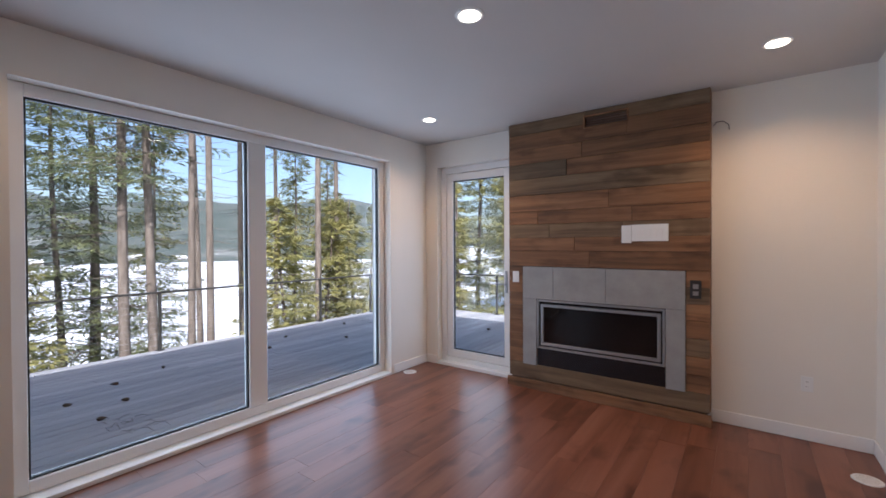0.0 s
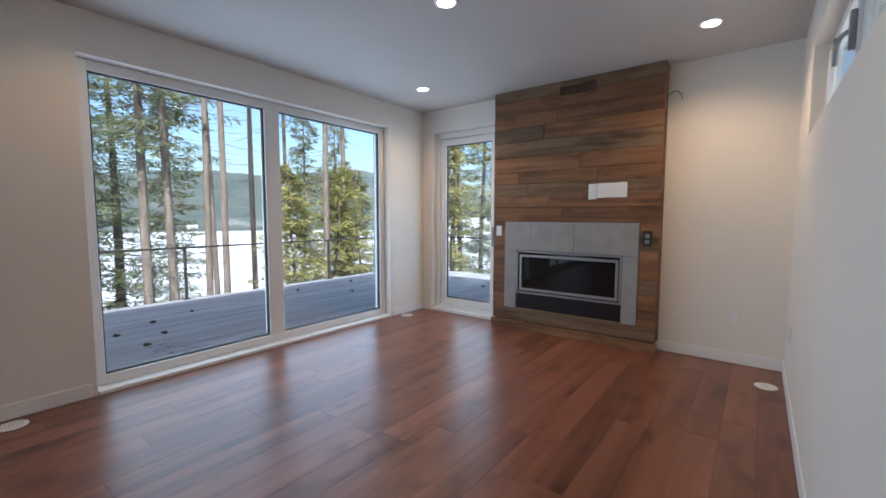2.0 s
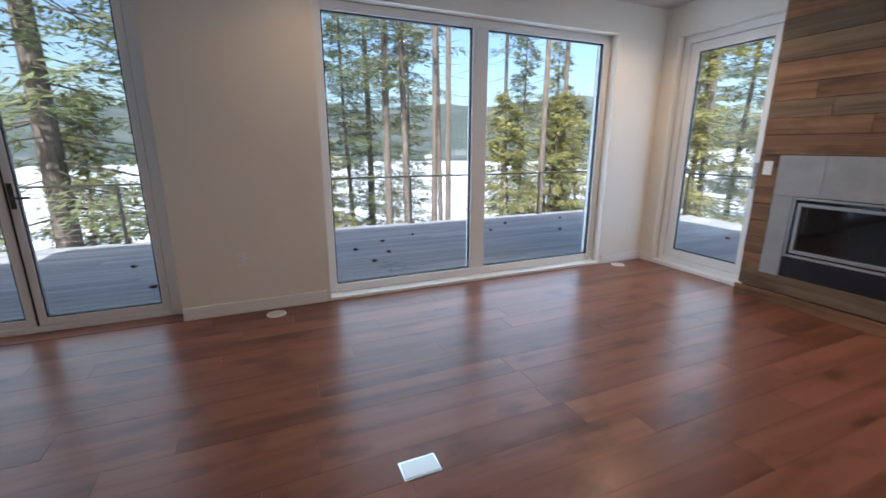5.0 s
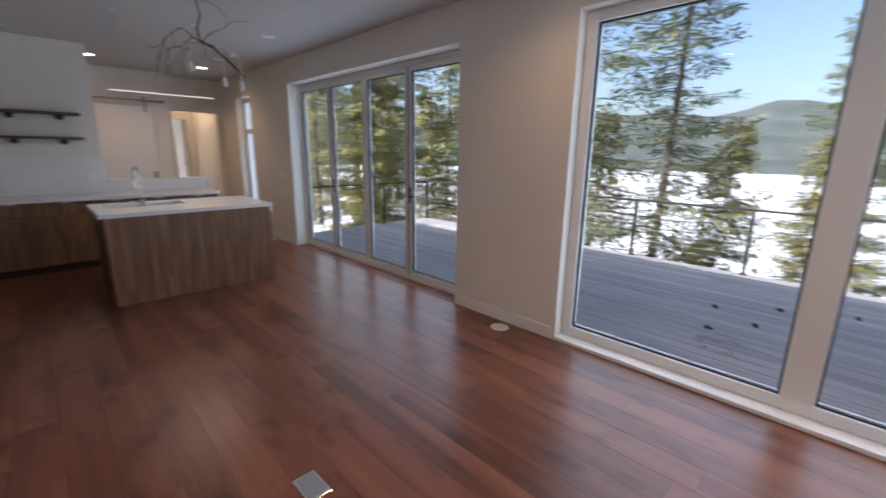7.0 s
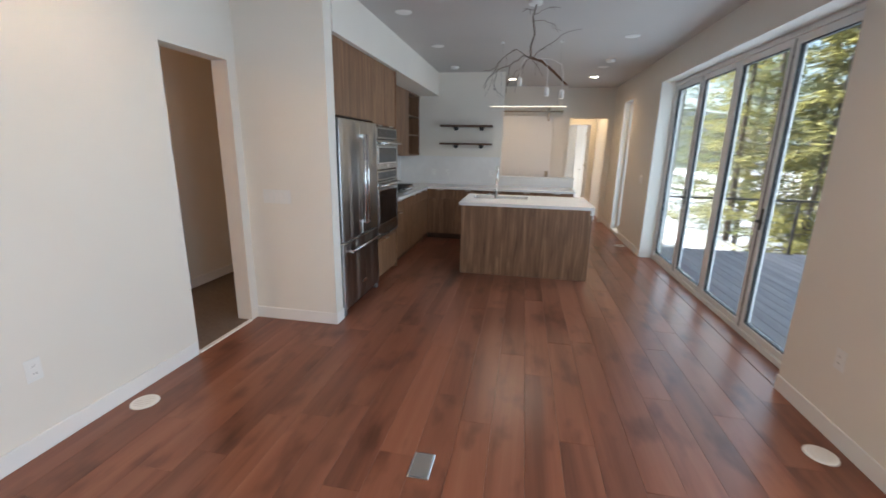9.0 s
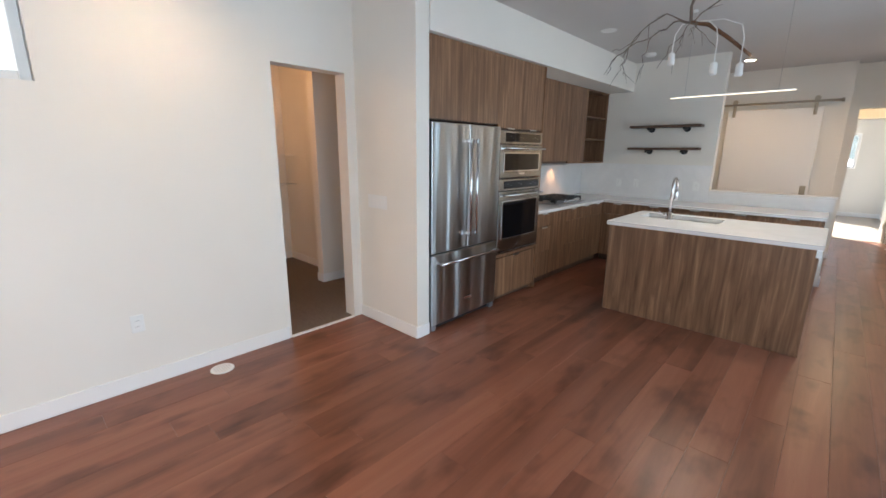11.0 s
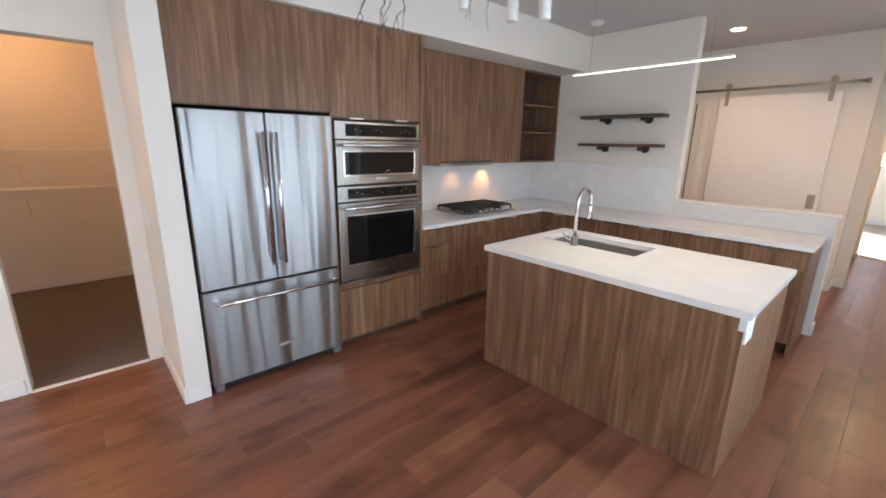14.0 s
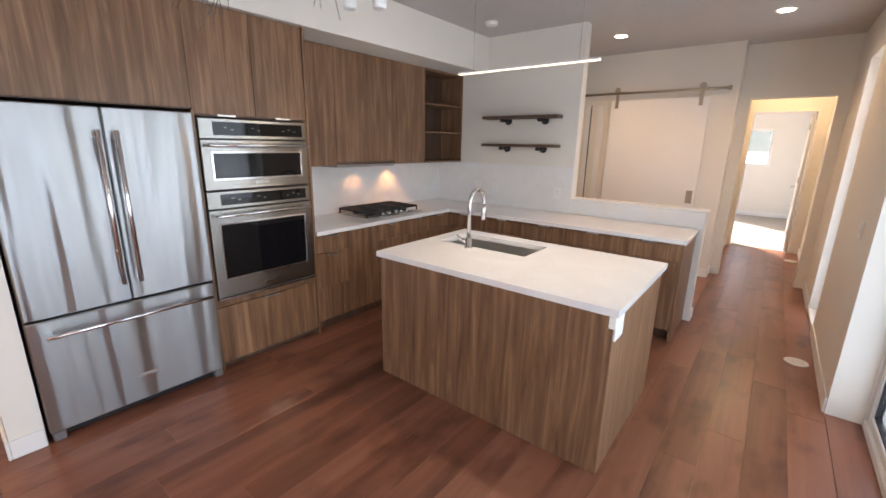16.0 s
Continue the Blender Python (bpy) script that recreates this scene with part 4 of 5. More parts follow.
parts("corner_bracket", [(IX0 - 0.013, IX0 - 0.001, -2.12, -2.0, 0.735, 0.858), (IX0 - 0.013, IX0 + 0.02, -1.997, -1.985, 0.80, 0.858)], M_PLASTIC, isl, 0.003)
sk = empty("sink", "undermount stainless steel sink in the island", "sink")
boxes("bowl", [(SX0 - 0.012, SX0 - 0.001, SY0 - 0.01, SY1 + 0.01, 0.64, 0.858), (SX1 + 0.001, SX1 + 0.012, SY0 - 0.01, SY1 + 0.01, 0.64, 0.858),
               (SX0, SX1, SY0 - 0.012, SY0 - 0.001, 0.64, 0.858), (SX0, SX1, SY1 + 0.001, SY1 + 0.012, 0.64, 0.858), (SX0, SX1, SY0, SY1, 0.635, 0.65)], M_SINK, sk)
bm = bmesh.new()
add_tube(bm, [(2.05, -2.71, 0.6505), (2.05, -2.71, 0.655)], 0.045, 20)
mesh_object("drain", bm, M_CHROME, sk)
fa = empty("faucet", "tall chrome gooseneck kitchen faucet", "faucet")
bm = bmesh.new()
FXc, FYc = 2.10, -2.475
add_tube(bm, [(FXc, FYc, 0.896), (FXc, FYc, 0.905), (FXc, FYc, 0.91), (FXc, FYc, 0.97), (FXc, FYc, 0.975)], [0.030, 0.030, 0.023, 0.022, 0.014], 16)
arc = [(FXc, FYc, 0.975), (FXc, FYc, 1.20)] + [(FXc + 0.006 * (1 - math.cos(a)), FYc - 0.098 * (1 - math.cos(a)), 1.205 + 0.095 * math.sin(a)) for a in [math.pi * k / 10 for k in range(1, 11)]]
add_tube(bm, arc + [(FXc + 0.012, FYc - 0.196, 1.17)], 0.0135, 14)
mesh_object("spout", bm, M_CHROME, fa)
bm = bmesh.new()
add_tube(bm, [(FXc + 0.012, FYc - 0.196, 1.185), (FXc + 0.012, FYc - 0.196, 1.15), (FXc + 0.012, FYc - 0.196, 1.08), (FXc + 0.012, FYc - 0.196, 1.07)], [0.014, 0.018, 0.019, 0.015], 14)
mesh_object("spray_head", bm, M_CHROME, fa)
bm = bmesh.new()
add_tube(bm, [(FXc + 0.02, FYc, 0.945), (FXc + 0.055, FYc, 0.945)], 0.015, 12)
add_tube(bm, [(FXc + 0.05, FYc, 0.945), (FXc + 0.075, FYc, 0.955), (FXc + 0.10, FYc, 0.975)], [0.013, 0.008, 0.006], 10)
mesh_object("lever", bm, M_CHROME, fa)

# pendant light bar
lb = empty("pendant_light_bar", "slim lit linear pendant light over the island", "pendant lamp")
box("housing", 1.307, 2.224, -2.492, -2.468, 2.048, 2.058, M_PLASTIC, lb, 0.001)
box("diffuser", 1.307, 2.224, -2.490, -2.470, 2.0435, 2.0475, M_BAR, lb)
for x in (1.42, 2.11):
    tube("cord", [(x, -2.48, 2.058), (x, -2.48, CEIL - 0.02)], 0.0012, M_CABLE, lb, 5)
    tube("canopy", [(x, -2.48, CEIL - 0.02), (x, -2.48, CEIL - 0.001)], 0.02, M_PLASTIC, lb, 16)

# branch chandelier
ch = empty("branch_chandelier", "bare branch chandelier with hanging white sockets", "chandelier")
CC = Vector((1.76, -1.08, 0))
random.seed(11)
bm = bmesh.new()
add_tube(bm, [(CC.x, CC.y, CEIL - 0.002), (CC.x, CC.y, CEIL - 0.03)], [0.06, 0.055], 24)
mesh_object("canopy", bm, M_PLASTIC, ch)


def twig(bm, pts, r0, seed, forks=2):
    """A thin crooked branch along given points, with small side twigs."""
    rnd = random.Random(seed)
    pts = [Vector(p) for p in pts]
    line = [pts[0]]
    for a, b in zip(pts, pts[1:]):
        for t in (0.34, 0.67, 1.0):
            q = a.lerp(b, t)
            if t < 1:
                q += Vector([rnd.uniform(-0.013, 0.013) for _ in range(3)])
            line.append(q)
    add_tube(bm, line, [r0 * (1 - 0.7 * i / (len(line) - 1)) for i in range(len(line))], 6)
    for _ in range(forks):
        i = rnd.randrange(2, len(line) - 1)
        d = (line[i + 1] - line[i]).normalized()
        d = (d + Vector((rnd.uniform(-0.9, 0.9), rnd.uniform(-0.9, 0.9), rnd.uniform(-0.9, 0.3)))).normalized()
        ln = rnd.uniform(0.05, 0.13)
        p = line[i]
        add_tube(bm, [p, p + d * ln * 0.5 + Vector((0, 0, rnd.uniform(-0.01, 0.01))), p + d * ln + Vector((0, 0, -0.012))], [r0 * 0.5, r0 * 0.4, r0 * 0.2], 5)


bm = bmesh.new()
hub = CC + Vector((0.01, 0, 2.33))
add_tube(bm, [CC + Vector((-0.01, 0, CEIL - 0.03)), CC + Vector((0.015, 0.0, 2.66)), CC + Vector((-0.01, 0.01, 2.52)), CC + Vector((0.02, 0.0, 2.42)), hub], [0.007, 0.007, 0.008, 0.009, 0.010], 8)
BRANCHES = [
    [(0, 0, 0), (-0.07, -0.02, 0.06), (-0.17, -0.04, 0.12), (-0.25, -0.05, 0.19), (-0.42, -0.08, 0.24)],
    [(0, 0, 0), (0.13, 0.06, 0.06), (0.25, 0.12, -0.03), (0.33, 0.16, -0.12), (0.40, 0.19, -0.14)],
    [(0.25, 0.12, -0.03), (0.31, 0.17, -0.14), (0.34, 0.19, -0.24), (0.35, 0.20, -0.30)],
    [(0, 0, 0), (0.08, 0.07, 0.0), (0.17, 0.17, -0.09), (0.28, 0.23, -0.14), (0.36, 0.28, -0.22), (0.38, 0.29, -0.30)],
    [(0.17, 0.17, -0.09), (0.20, 0.21, -0.20), (0.19, 0.23, -0.33)],
    [(0.28, 0.23, -0.14), (0.31, 0.23, -0.24), (0.29, 0.24, -0.31)],
    [(0, 0, 0), (0.06, -0.09, -0.04), (0.11, -0.16, -0.13), (0.13, -0.19, -0.27)],
    [(0.06, -0.09, -0.04), (0.14, -0.10, -0.10), (0.21, -0.13, -0.22)],
    [(0, 0, 0), (-0.05, -0.07, -0.05), (-0.12, -0.13, -0.13)],
    [(0, 0, 0), (-0.06, 0.10, -0.03), (-0.05, 0.20, -0.10)],
    [(0.0, 0, 0.30), (-0.12, 0.02, 0.28), (-0.19, 0.03, 0.24), (-0.25, 0.04, 0.20)],
    [(0.0, 0, 0.35), (-0.10, 0.03, 0.38), (-0.22, 0.05, 0.38)],
    [(-0.01, 0, 0.38), (0.06, -0.05, 0.41), (0.10, -0.09, 0.40)],
]
for i, limb in enumerate(BRANCHES):
    twig(bm, [hub + Vector(p) for p in limb], 0.0052 if i in (0, 1, 3) else 0.0036, 40 + i)
mesh_object("branch", bm, M_BRANCH, ch)
bm = bmesh.new()
add_tube(bm, [hub, hub + Vector((-0.10, -0.01, -0.03)), hub + Vector((-0.21, -0.01, -0.12)), hub + Vector((-0.335, -0.01, -0.235))], [0.011, 0.012, 0.011, 0.008], 8)
tagged(mesh_object("stub_branch", bm, M_BARN, ch), label="reddish-brown peeled branch")
for dx, dy, z in [(0.098, 0.0, 2.093), (-0.147, 0.0, 2.007), (-0.281, 0.0, 1.986)]:
    bm = bmesh.new()
    add_tube(bm, [(hub.x, hub.y, hub.z), (CC.x + dx * 0.6, CC.y, 2.33 - 0.05 * abs(dx)), (CC.x + dx * 0.93, CC.y + dy, 2.27), (CC.x + dx, CC.y + dy, 2.2), (CC.x + dx, CC.y + dy, z + 0.06)], 0.0035, 6)
    mesh_object("cord", bm, M_PLASTIC, ch)
    bm = bmesh.new()
    add_tube(bm, [(CC.x + dx, CC.y + dy, z + 0.075), (CC.x + dx, CC.y + dy, z + 0.065), (CC.x + dx, CC.y + dy, z + 0.01), (CC.x + dx, CC.y + dy, z)], [0.008, 0.019, 0.021, 0.018], 14)
    mesh_object("socket", bm, M_PLASTIC, ch)

# sliding barn door
bd = empty("sliding_door", "white sliding barn door on a bronze rail, closed", "door")
box("leaf", 1.24, 2.38, -6.165, -6.125, 0.015, 2.20, M_TRIM, bd, 0.004)
tube("rail", [(1.06, -6.12, 2.285), (2.75, -6.12, 2.285)], 0.016, M_NICKEL, bd, 12)
bm = bmesh.new()
for x in (1.33, 2.30):
    add_box(bm, x - 0.02, x + 0.02, -6.122, -6.112, 2.10, 2.34, 0.003)
    add_tube(bm, [(x, -6.124, 2.325), (x, -6.100, 2.325)], 0.035, 16)
mesh_object("hanger", bm, M_NICKEL, bd)
bm = bmesh.new()
for x in (1.12, 1.75, 2.68):
    add_tube(bm, [(x, -6.198, 2.285), (x, -6.13, 2.285)], 0.012, 8)
mesh_object("standoff", bm, M_NICKEL, bd)
bm = bmesh.new()
add_tube(bm, [(1.045, -6.12, 2.285), (1.08, -6.12, 2.285)], 0.026, 12)
mesh_object("end_stop", bm, M_NICKEL, bd)
box("pull_plate", 1.265, 1.335, -6.124, -6.119, 0.93, 1.09, M_NICKEL, bd, 0.002)
structure(boxes("door_trim", [(2.48, 2.56, -6.198, -6.178, 0.001, 2.16), (2.668, 2.72, -6.198, -6.186, 0.001, 2.16)], M_TRIM, bev=0.002), "white door trim beside the sliding door")
# thin dark strip on the wall draws the shade of the jamb gap
structure(box("door_gap", 2.652, 2.664, -6.199, -6.194, 0.001, 2.155, M_DARKPLASTIC), "dark strip standing in for the shadow gap beside the door trim")

# closet wire shelves
cs = empty("closet_shelf", "white wire closet shelves on the wall, empty", "shelf")
bm = bmesh.new()
for z in (1.09, 1.475):
    for k in range(9):
        add_tube(bm, [(6.57 - k * 0.035, -0.75, z), (6.57 - k * 0.035, 1.69, z)], 0.003, 5)
    for k in range(14):
        y = -0.72 + k * 0.185
        add_tube(bm, [(6.58, y, z - 0.004), (6.28, y, z - 0.004)], 0.003, 5)
    for y in (-0.3, 0.5, 1.3):
        add_tube(bm, [(6.30, y, z - 0.005), (6.59, y, z - 0.30)], 0.004, 5)
mesh_object("wire", bm, M_PLASTIC, cs)

# ---- outdoors ----
DZ = -0.11
LAKE = -13.0


def ground_height(x, y):
    d = -x - 5.0
    if d <= 0:
        h = -1.6
    else:
        h = -1.6 - 11.4 * min(1.0, d / 42.0) ** 0.8
    if h > LAKE + 0.2:
        h += 0.5 * noise.noise(Vector((x * 0.15, y * 0.15, 0))) + 0.15 * noise.noise(Vector((x * 0.7, y * 0.7, 3)))
    if y > 12 and x > -30:
        h += min(2.0, (y - 12) * 0.10)
    return max(h, LAKE)


def axis_steps(near, far, fine, steps):
    a = [near * i / fine for i in range(-fine, fine + 1)]
    g = (far / near) ** (1 / steps)
    out = [near * g ** i for i in range(1, steps + 1)]
    return sorted([-v for v in out] + a + out)


gx = axis_steps(60, 4000, 60, 12)
gy = axis_steps(60, 4000, 50, 12)
verts = [(x, y, ground_height(x, y)) for y in gy for x in gx]
nx = len(gx)
faces = [(j * nx + i, j * nx + i + 1, (j + 1) * nx + i + 1, (j + 1) * nx + i) for j in range(len(gy) - 1) for i in range(nx - 1)]
M_SNOW = material("snowy_ground", (0.82, 0.84, 0.88), 0.8)
_v = coords(M_SNOW, kind="Object", shift=False)
_n, _k, _b = nodes_of(M_SNOW)
_sep = _n.new("ShaderNodeSeparateXYZ")
_k.new(_v, _sep.inputs[0])
_shore = _n.new("ShaderNodeMapRange")
_shore.inputs[1].default_value, _shore.inputs[2].default_value = -12.8, -9.0
_k.new(_sep.outputs[2], _shore.inputs[0])
_patch = noise_tex(M_SNOW, _v, 0.35, 6, 0.65)
_mul = _n.new("ShaderNodeMath")
_mul.operation = "MULTIPLY"
_k.new(_shore.outputs[0], _mul.inputs[0])
_k.new(ramp(M_SNOW, _patch, [(0.56, (0, 0, 0)), (0.66, (1, 1, 1))]), _mul.inputs[1])
_duff = ramp(M_SNOW, noise_tex(M_SNOW, _v, 5, 5), [(0.3, (0.10, 0.075, 0.045)), (0.7, (0.20, 0.16, 0.09))])
base_to(M_SNOW, mixc(M_SNOW, _mul.outputs[0], (0.84, 0.86, 0.90), _duff))
bump(M_SNOW, noise_tex(M_SNOW, _v, 1.5, 5), 0.5, 0.08)
me = bpy.data.meshes.new("ground")
me.from_pydata(verts, [], faces)
me.materials.append(M_SNOW)
for p in me.polygons:
    p.use_smooth = True
structure(new("ground", me), "snowy slope down to a frozen snow-covered lake")

# far wooded hills beyond the lake
M_HILL = material("far_wooded_hill", (0.09, 0.11, 0.10), 0.95)
_v = coords(M_HILL, shift=False)
_c1 = ramp(M_HILL, noise_tex(M_HILL, _v, 0.02, 7, 0.7), [(0.40, (0.065, 0.085, 0.075)), (0.60, (0.115, 0.128, 0.115)), (0.74, (0.32, 0.32, 0.31))])
_c2 = ramp(M_HILL, noise_tex(M_HILL, _v, 0.25, 3, 0.7), [(0.3, (0.6, 0.6, 0.6)), (0.7, (1.25, 1.25, 1.25))])
base_to(M_HILL, mixc(M_HILL, 1.0, _c1, _c2, "MULTIPLY"))
hv, hf = [], []
NA, NR = 240, 22
for r in range(NR):
    for a in range(NA + 1):
        ang = radians(40 + 290 * a / NA)      # from the north round the west to the south
        u = r / (NR - 1)
        rr = 430 + 620 * u
        x, y = -math.sin(ang) * rr, math.cos(ang) * rr
        ridge = 94 + 40 * noise.noise(Vector((math.cos(ang) * 2.4, math.sin(ang) * 2.4, 0.3))) + 20 * noise.noise(Vector((math.cos(ang) * 7, math.sin(ang) * 7, 1.3)))
        z = LAKE - 1 + ridge * math.sin(min(1, u * 1.25) * math.pi / 2) ** 1.3 + (4 * noise.noise(Vector((x * 0.02, y * 0.02, 0))) + 3.0 * noise.noise(Vector((x * 0.09, y * 0.09, 5)))) * min(1, u * 4)
        hv.append((x, y, z))
for r in range(NR - 1):
    for a in range(NA):
        i = r * (NA + 1) + a
        hf.append((i, i + NA + 1, i + NA + 2, i + 1))
me = bpy.data.meshes.new("backdrop")
me.from_pydata(hv, [], hf)
me.materials.append(M_HILL)
for p in me.polygons:
    p.use_smooth = True
structure(new("backdrop", me), "distant wooded hills with snowy clearings beyond the lake")

# small houses on the far shore
def far_house(x, y, s):
    e = empty("far_house", "small pale house on the far lake shore", "house", "far shore houses")
    e.location = (x, y, LAKE + 1.0)
    box("wall", -4 * s, 4 * s, -6 * s, 6 * s, -2, 4 * s, M_CEIL, e)
    bm = bmesh.new()
    vs = [bm.verts.new(v) for v in [(-4.6 * s, -6.6 * s, 4 * s), (4.6 * s, -6.6 * s, 4 * s), (0, -6.6 * s, 7 * s), (-4.6 * s, 6.6 * s, 4 * s), (4.6 * s, 6.6 * s, 4 * s), (0, 6.6 * s, 7 * s)]]
    for f in ((0, 2, 1), (3, 4, 5), (0, 3, 5, 2), (1, 2, 5, 4), (0, 1, 4, 3)):
        bm.faces.new([vs[i] for i in f])
    mesh_object("roof", bm, M_PLASTIC, e)
    boxes("window", [(4.01 * s, 4.05 * s, k * 3 * s - 1 * s, k * 3 * s + 1 * s, 1 * s, 2.6 * s) for k in (-1, 0, 1)], M_DARKPLASTIC, e)


for hx, hy, s in [(-425, 130, 0.9), (-420, 165, 0.7), (-428, 205, 0.8), (-432, 70, 0.6)]:
    far_house(hx, hy, s)

# ---- conifers ----
M_BARK = material("conifer_bark", (0.16, 0.12, 0.095), 0.9)
_v = coords(M_BARK, (6, 6, 1.2))
base_to(M_BARK, ramp(M_BARK, noise_tex(M_BARK, _v, 2.0, 6, 0.7), [(0.3, (0.085, 0.066, 0.054)), (0.55, (0.185, 0.148, 0.122)), (0.75, (0.31, 0.265, 0.225))]))
bump(M_BARK, noise_tex(M_BARK, _v, 4.0, 4), 0.8, 0.03)


def needle_material(name, dark, light):
    m = material(name, light, 0.7)
    v = coords(m, shift=False)
    base_to(m, ramp(m, noise_tex(m, v, 1.1, 4, 0.7), [(0.32, dark), (0.68, light)]))
    n, k, b = nodes_of(m)
    tl, mx = n.new("ShaderNodeBsdfTranslucent"), n.new("ShaderNodeMixShader")
    k.new(b.inputs["Base Color"].links[0].from_socket, tl.inputs[0])
    mx.inputs[0].default_value = 0.45
    k.new(b.outputs[0], mx.inputs[1])
    k.new(tl.outputs[0], mx.inputs[2])
    k.new(mx.outputs[0], n["Material Output"].inputs["Surface"])
    return m


# greens lightened to stand in for glare in the window glass
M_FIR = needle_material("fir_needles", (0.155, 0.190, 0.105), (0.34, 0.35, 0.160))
# yellow copy of the fir needles, sunlight put into the colour
M_FIR_SUNLIT = needle_material("sunlit_fir_needles", (0.25, 0.25, 0.105), (0.50, 0.46, 0.175))


def conifer(height, trunk_r, crown_from, spread, limbs, clumps, seed, needles, lean=0.0, bare=0, size=1.0):
    """A conifer: tapered trunk, drooping limbs and many small needle sprays."""
    rnd = random.Random(seed)
    e = empty("conifer", "tall dark green conifer with drooping branches", "tree", "conifers by the lake")
    bm = bmesh.new()
    bend = [Vector((lean * height * t + 0.10 * math.sin(t * 5 + seed), 0.10 * math.sin(t * 4 + seed * 2), height * t)) for t in [i / 12 for i in range(13)]]
    bend[0].z = -1.0
    add_tube(bm, bend, [trunk_r * (1.12 if i == 0 else 1) * (1 - 0.9 * i / 12) + 0.012 for i in range(13)], 9)

    def at(t):
        i = min(int(t * 12), 11)
        return bend[i].lerp(bend[i + 1], t * 12 - i)

    nb = bmesh.new()
    for k in range(limbs + bare):
        dead = k >= limbs
        t = rnd.uniform(0.12, crown_from + 0.1) if dead else crown_from + (0.985 - crown_from) * (k + rnd.random()) / limbs
        az = rnd.uniform(0, 2 * math.pi)
        u = (t - crown_from) / (1 - crown_from)
        ln = rnd.uniform(0.4, 1.3) if dead else spread * (1 - max(u, 0)) ** 0.75 * rnd.uniform(0.55, 1.15) + 0.25
        d = Vector((math.cos(az), math.sin(az), 0))
        p0 = at(t)
        pts = [p0 + d * (ln * s) + Vector((0, 0, -0.30 * ln * s + 0.16 * ln * s * s + (0.25 * ln * s * u if u > 0 else 0))) for s in (0, 0.35, 0.7, 1.0)]
        r0 = 0.007 + 0.0065 * ln
        add_tube(bm, pts, [r0, r0 * 0.7, r0 * 0.4, r0 * 0.15], 4, cap=False)
        if dead:
            continue
        side = Vector((-d.y, d.x, 0))
        n = max(5, int(clumps * (0.35 + ln / spread)))
        for _ in range(n):
            s = rnd.uniform(0.12, 1.02)
            i = 0 if s < 0.35 else (1 if s < 0.7 else 2)
            base = pts[i].lerp(pts[i + 1], min(1, (s - (0, 0.35, 0.7)[i]) / (0.35, 0.35, 0.3)[i]))
            off = side * rnd.uniform(-1, 1) * ln * 0.30 * (1.1 - s * 0.7)
            c = base + off + Vector((0, 0, rnd.uniform(-0.16, 0.04) - 0.12 * abs(off.length)))
            h = (d * rnd.uniform(0.2, 1) + off.normalized() * 0.8 + Vector((rnd.uniform(-.4, .4), rnd.uniform(-.4, .4), rnd.uniform(-0.6, 0.15)))).normalized()
            w = h.cross(Vector((rnd.uniform(-.5, .5), rnd.uniform(-.5, .5), 1))).normalized()
            L, W = size * rnd.uniform(0.10, 0.25), size * rnd.uniform(0.015, 0.036)
            a, b2, c2, d2 = c, c + h * L * 0.5 + w * W, c + h * L, c + h * L * 0.45 - w * W
            f = nb.faces.new([nb.verts.new(q) for q in (a, b2, c2, d2)])
    trunk = mesh_object("trunk", bm, M_BARK, e)
    mesh_object("needles", nb, needles, e)
    return e


def plant(proto, x, y, rz, s=1.0):
    ob = copy_thing(proto, pose(x, y, ground_height(x, y), 0, 0, rz))
    ob.scale = (s, s, s)
    return ob


P_FULL = conifer(15.0, 0.13, 0.06, 2.6, 150, 95, 1, M_FIR, size=1.35)                 # full fir, branches to the ground
P_TALL = conifer(25.0, 0.135, 0.30, 2.0, 130, 80, 2, M_FIR, bare=45, size=1.15)        # tall trunk with thin branches
P_BARE = conifer(26.0, 0.115, 0.42, 1.7, 90, 55, 3, M_FIR, bare=40, size=1.0)         # nearly bare trunk
P_LEAN = conifer(24.0, 0.10, 0.42, 1.5, 80, 34, 4, M_FIR, lean=0.05, bare=30)
P_GOLD = conifer(14.0, 0.11, 0.08, 2.1, 140, 85, 5, M_FIR_SUNLIT, size=1.35)                # fir with yellow sunlight in its needle colour
P_BIG = conifer(22.0, 0.24, 0.12, 4.0, 150, 130, 6, M_FIR, bare=16, size=1.3)         # the heavy tree beside the deck
P_YOUNG = conifer(6.5, 0.06, 0.03, 1.5, 120, 75, 7, M_FIR_SUNLIT, size=1.3)              # young fir, also with sunlight in its needle colour
protos = [P_FULL, P_TALL, P_BARE, P_LEAN, P_GOLD, P_BIG, P_YOUNG]
for pr, (x, y) in zip(protos, [(-20.5, 2.1), (-10.4, 4.8), (-9.2, 10.2), (-9.6, 6.0), (-19.5, 18.6), (-7.3, -3.1), (-8.6, 8.4)]):
    pr.location = (x, y, ground_height(x, y))
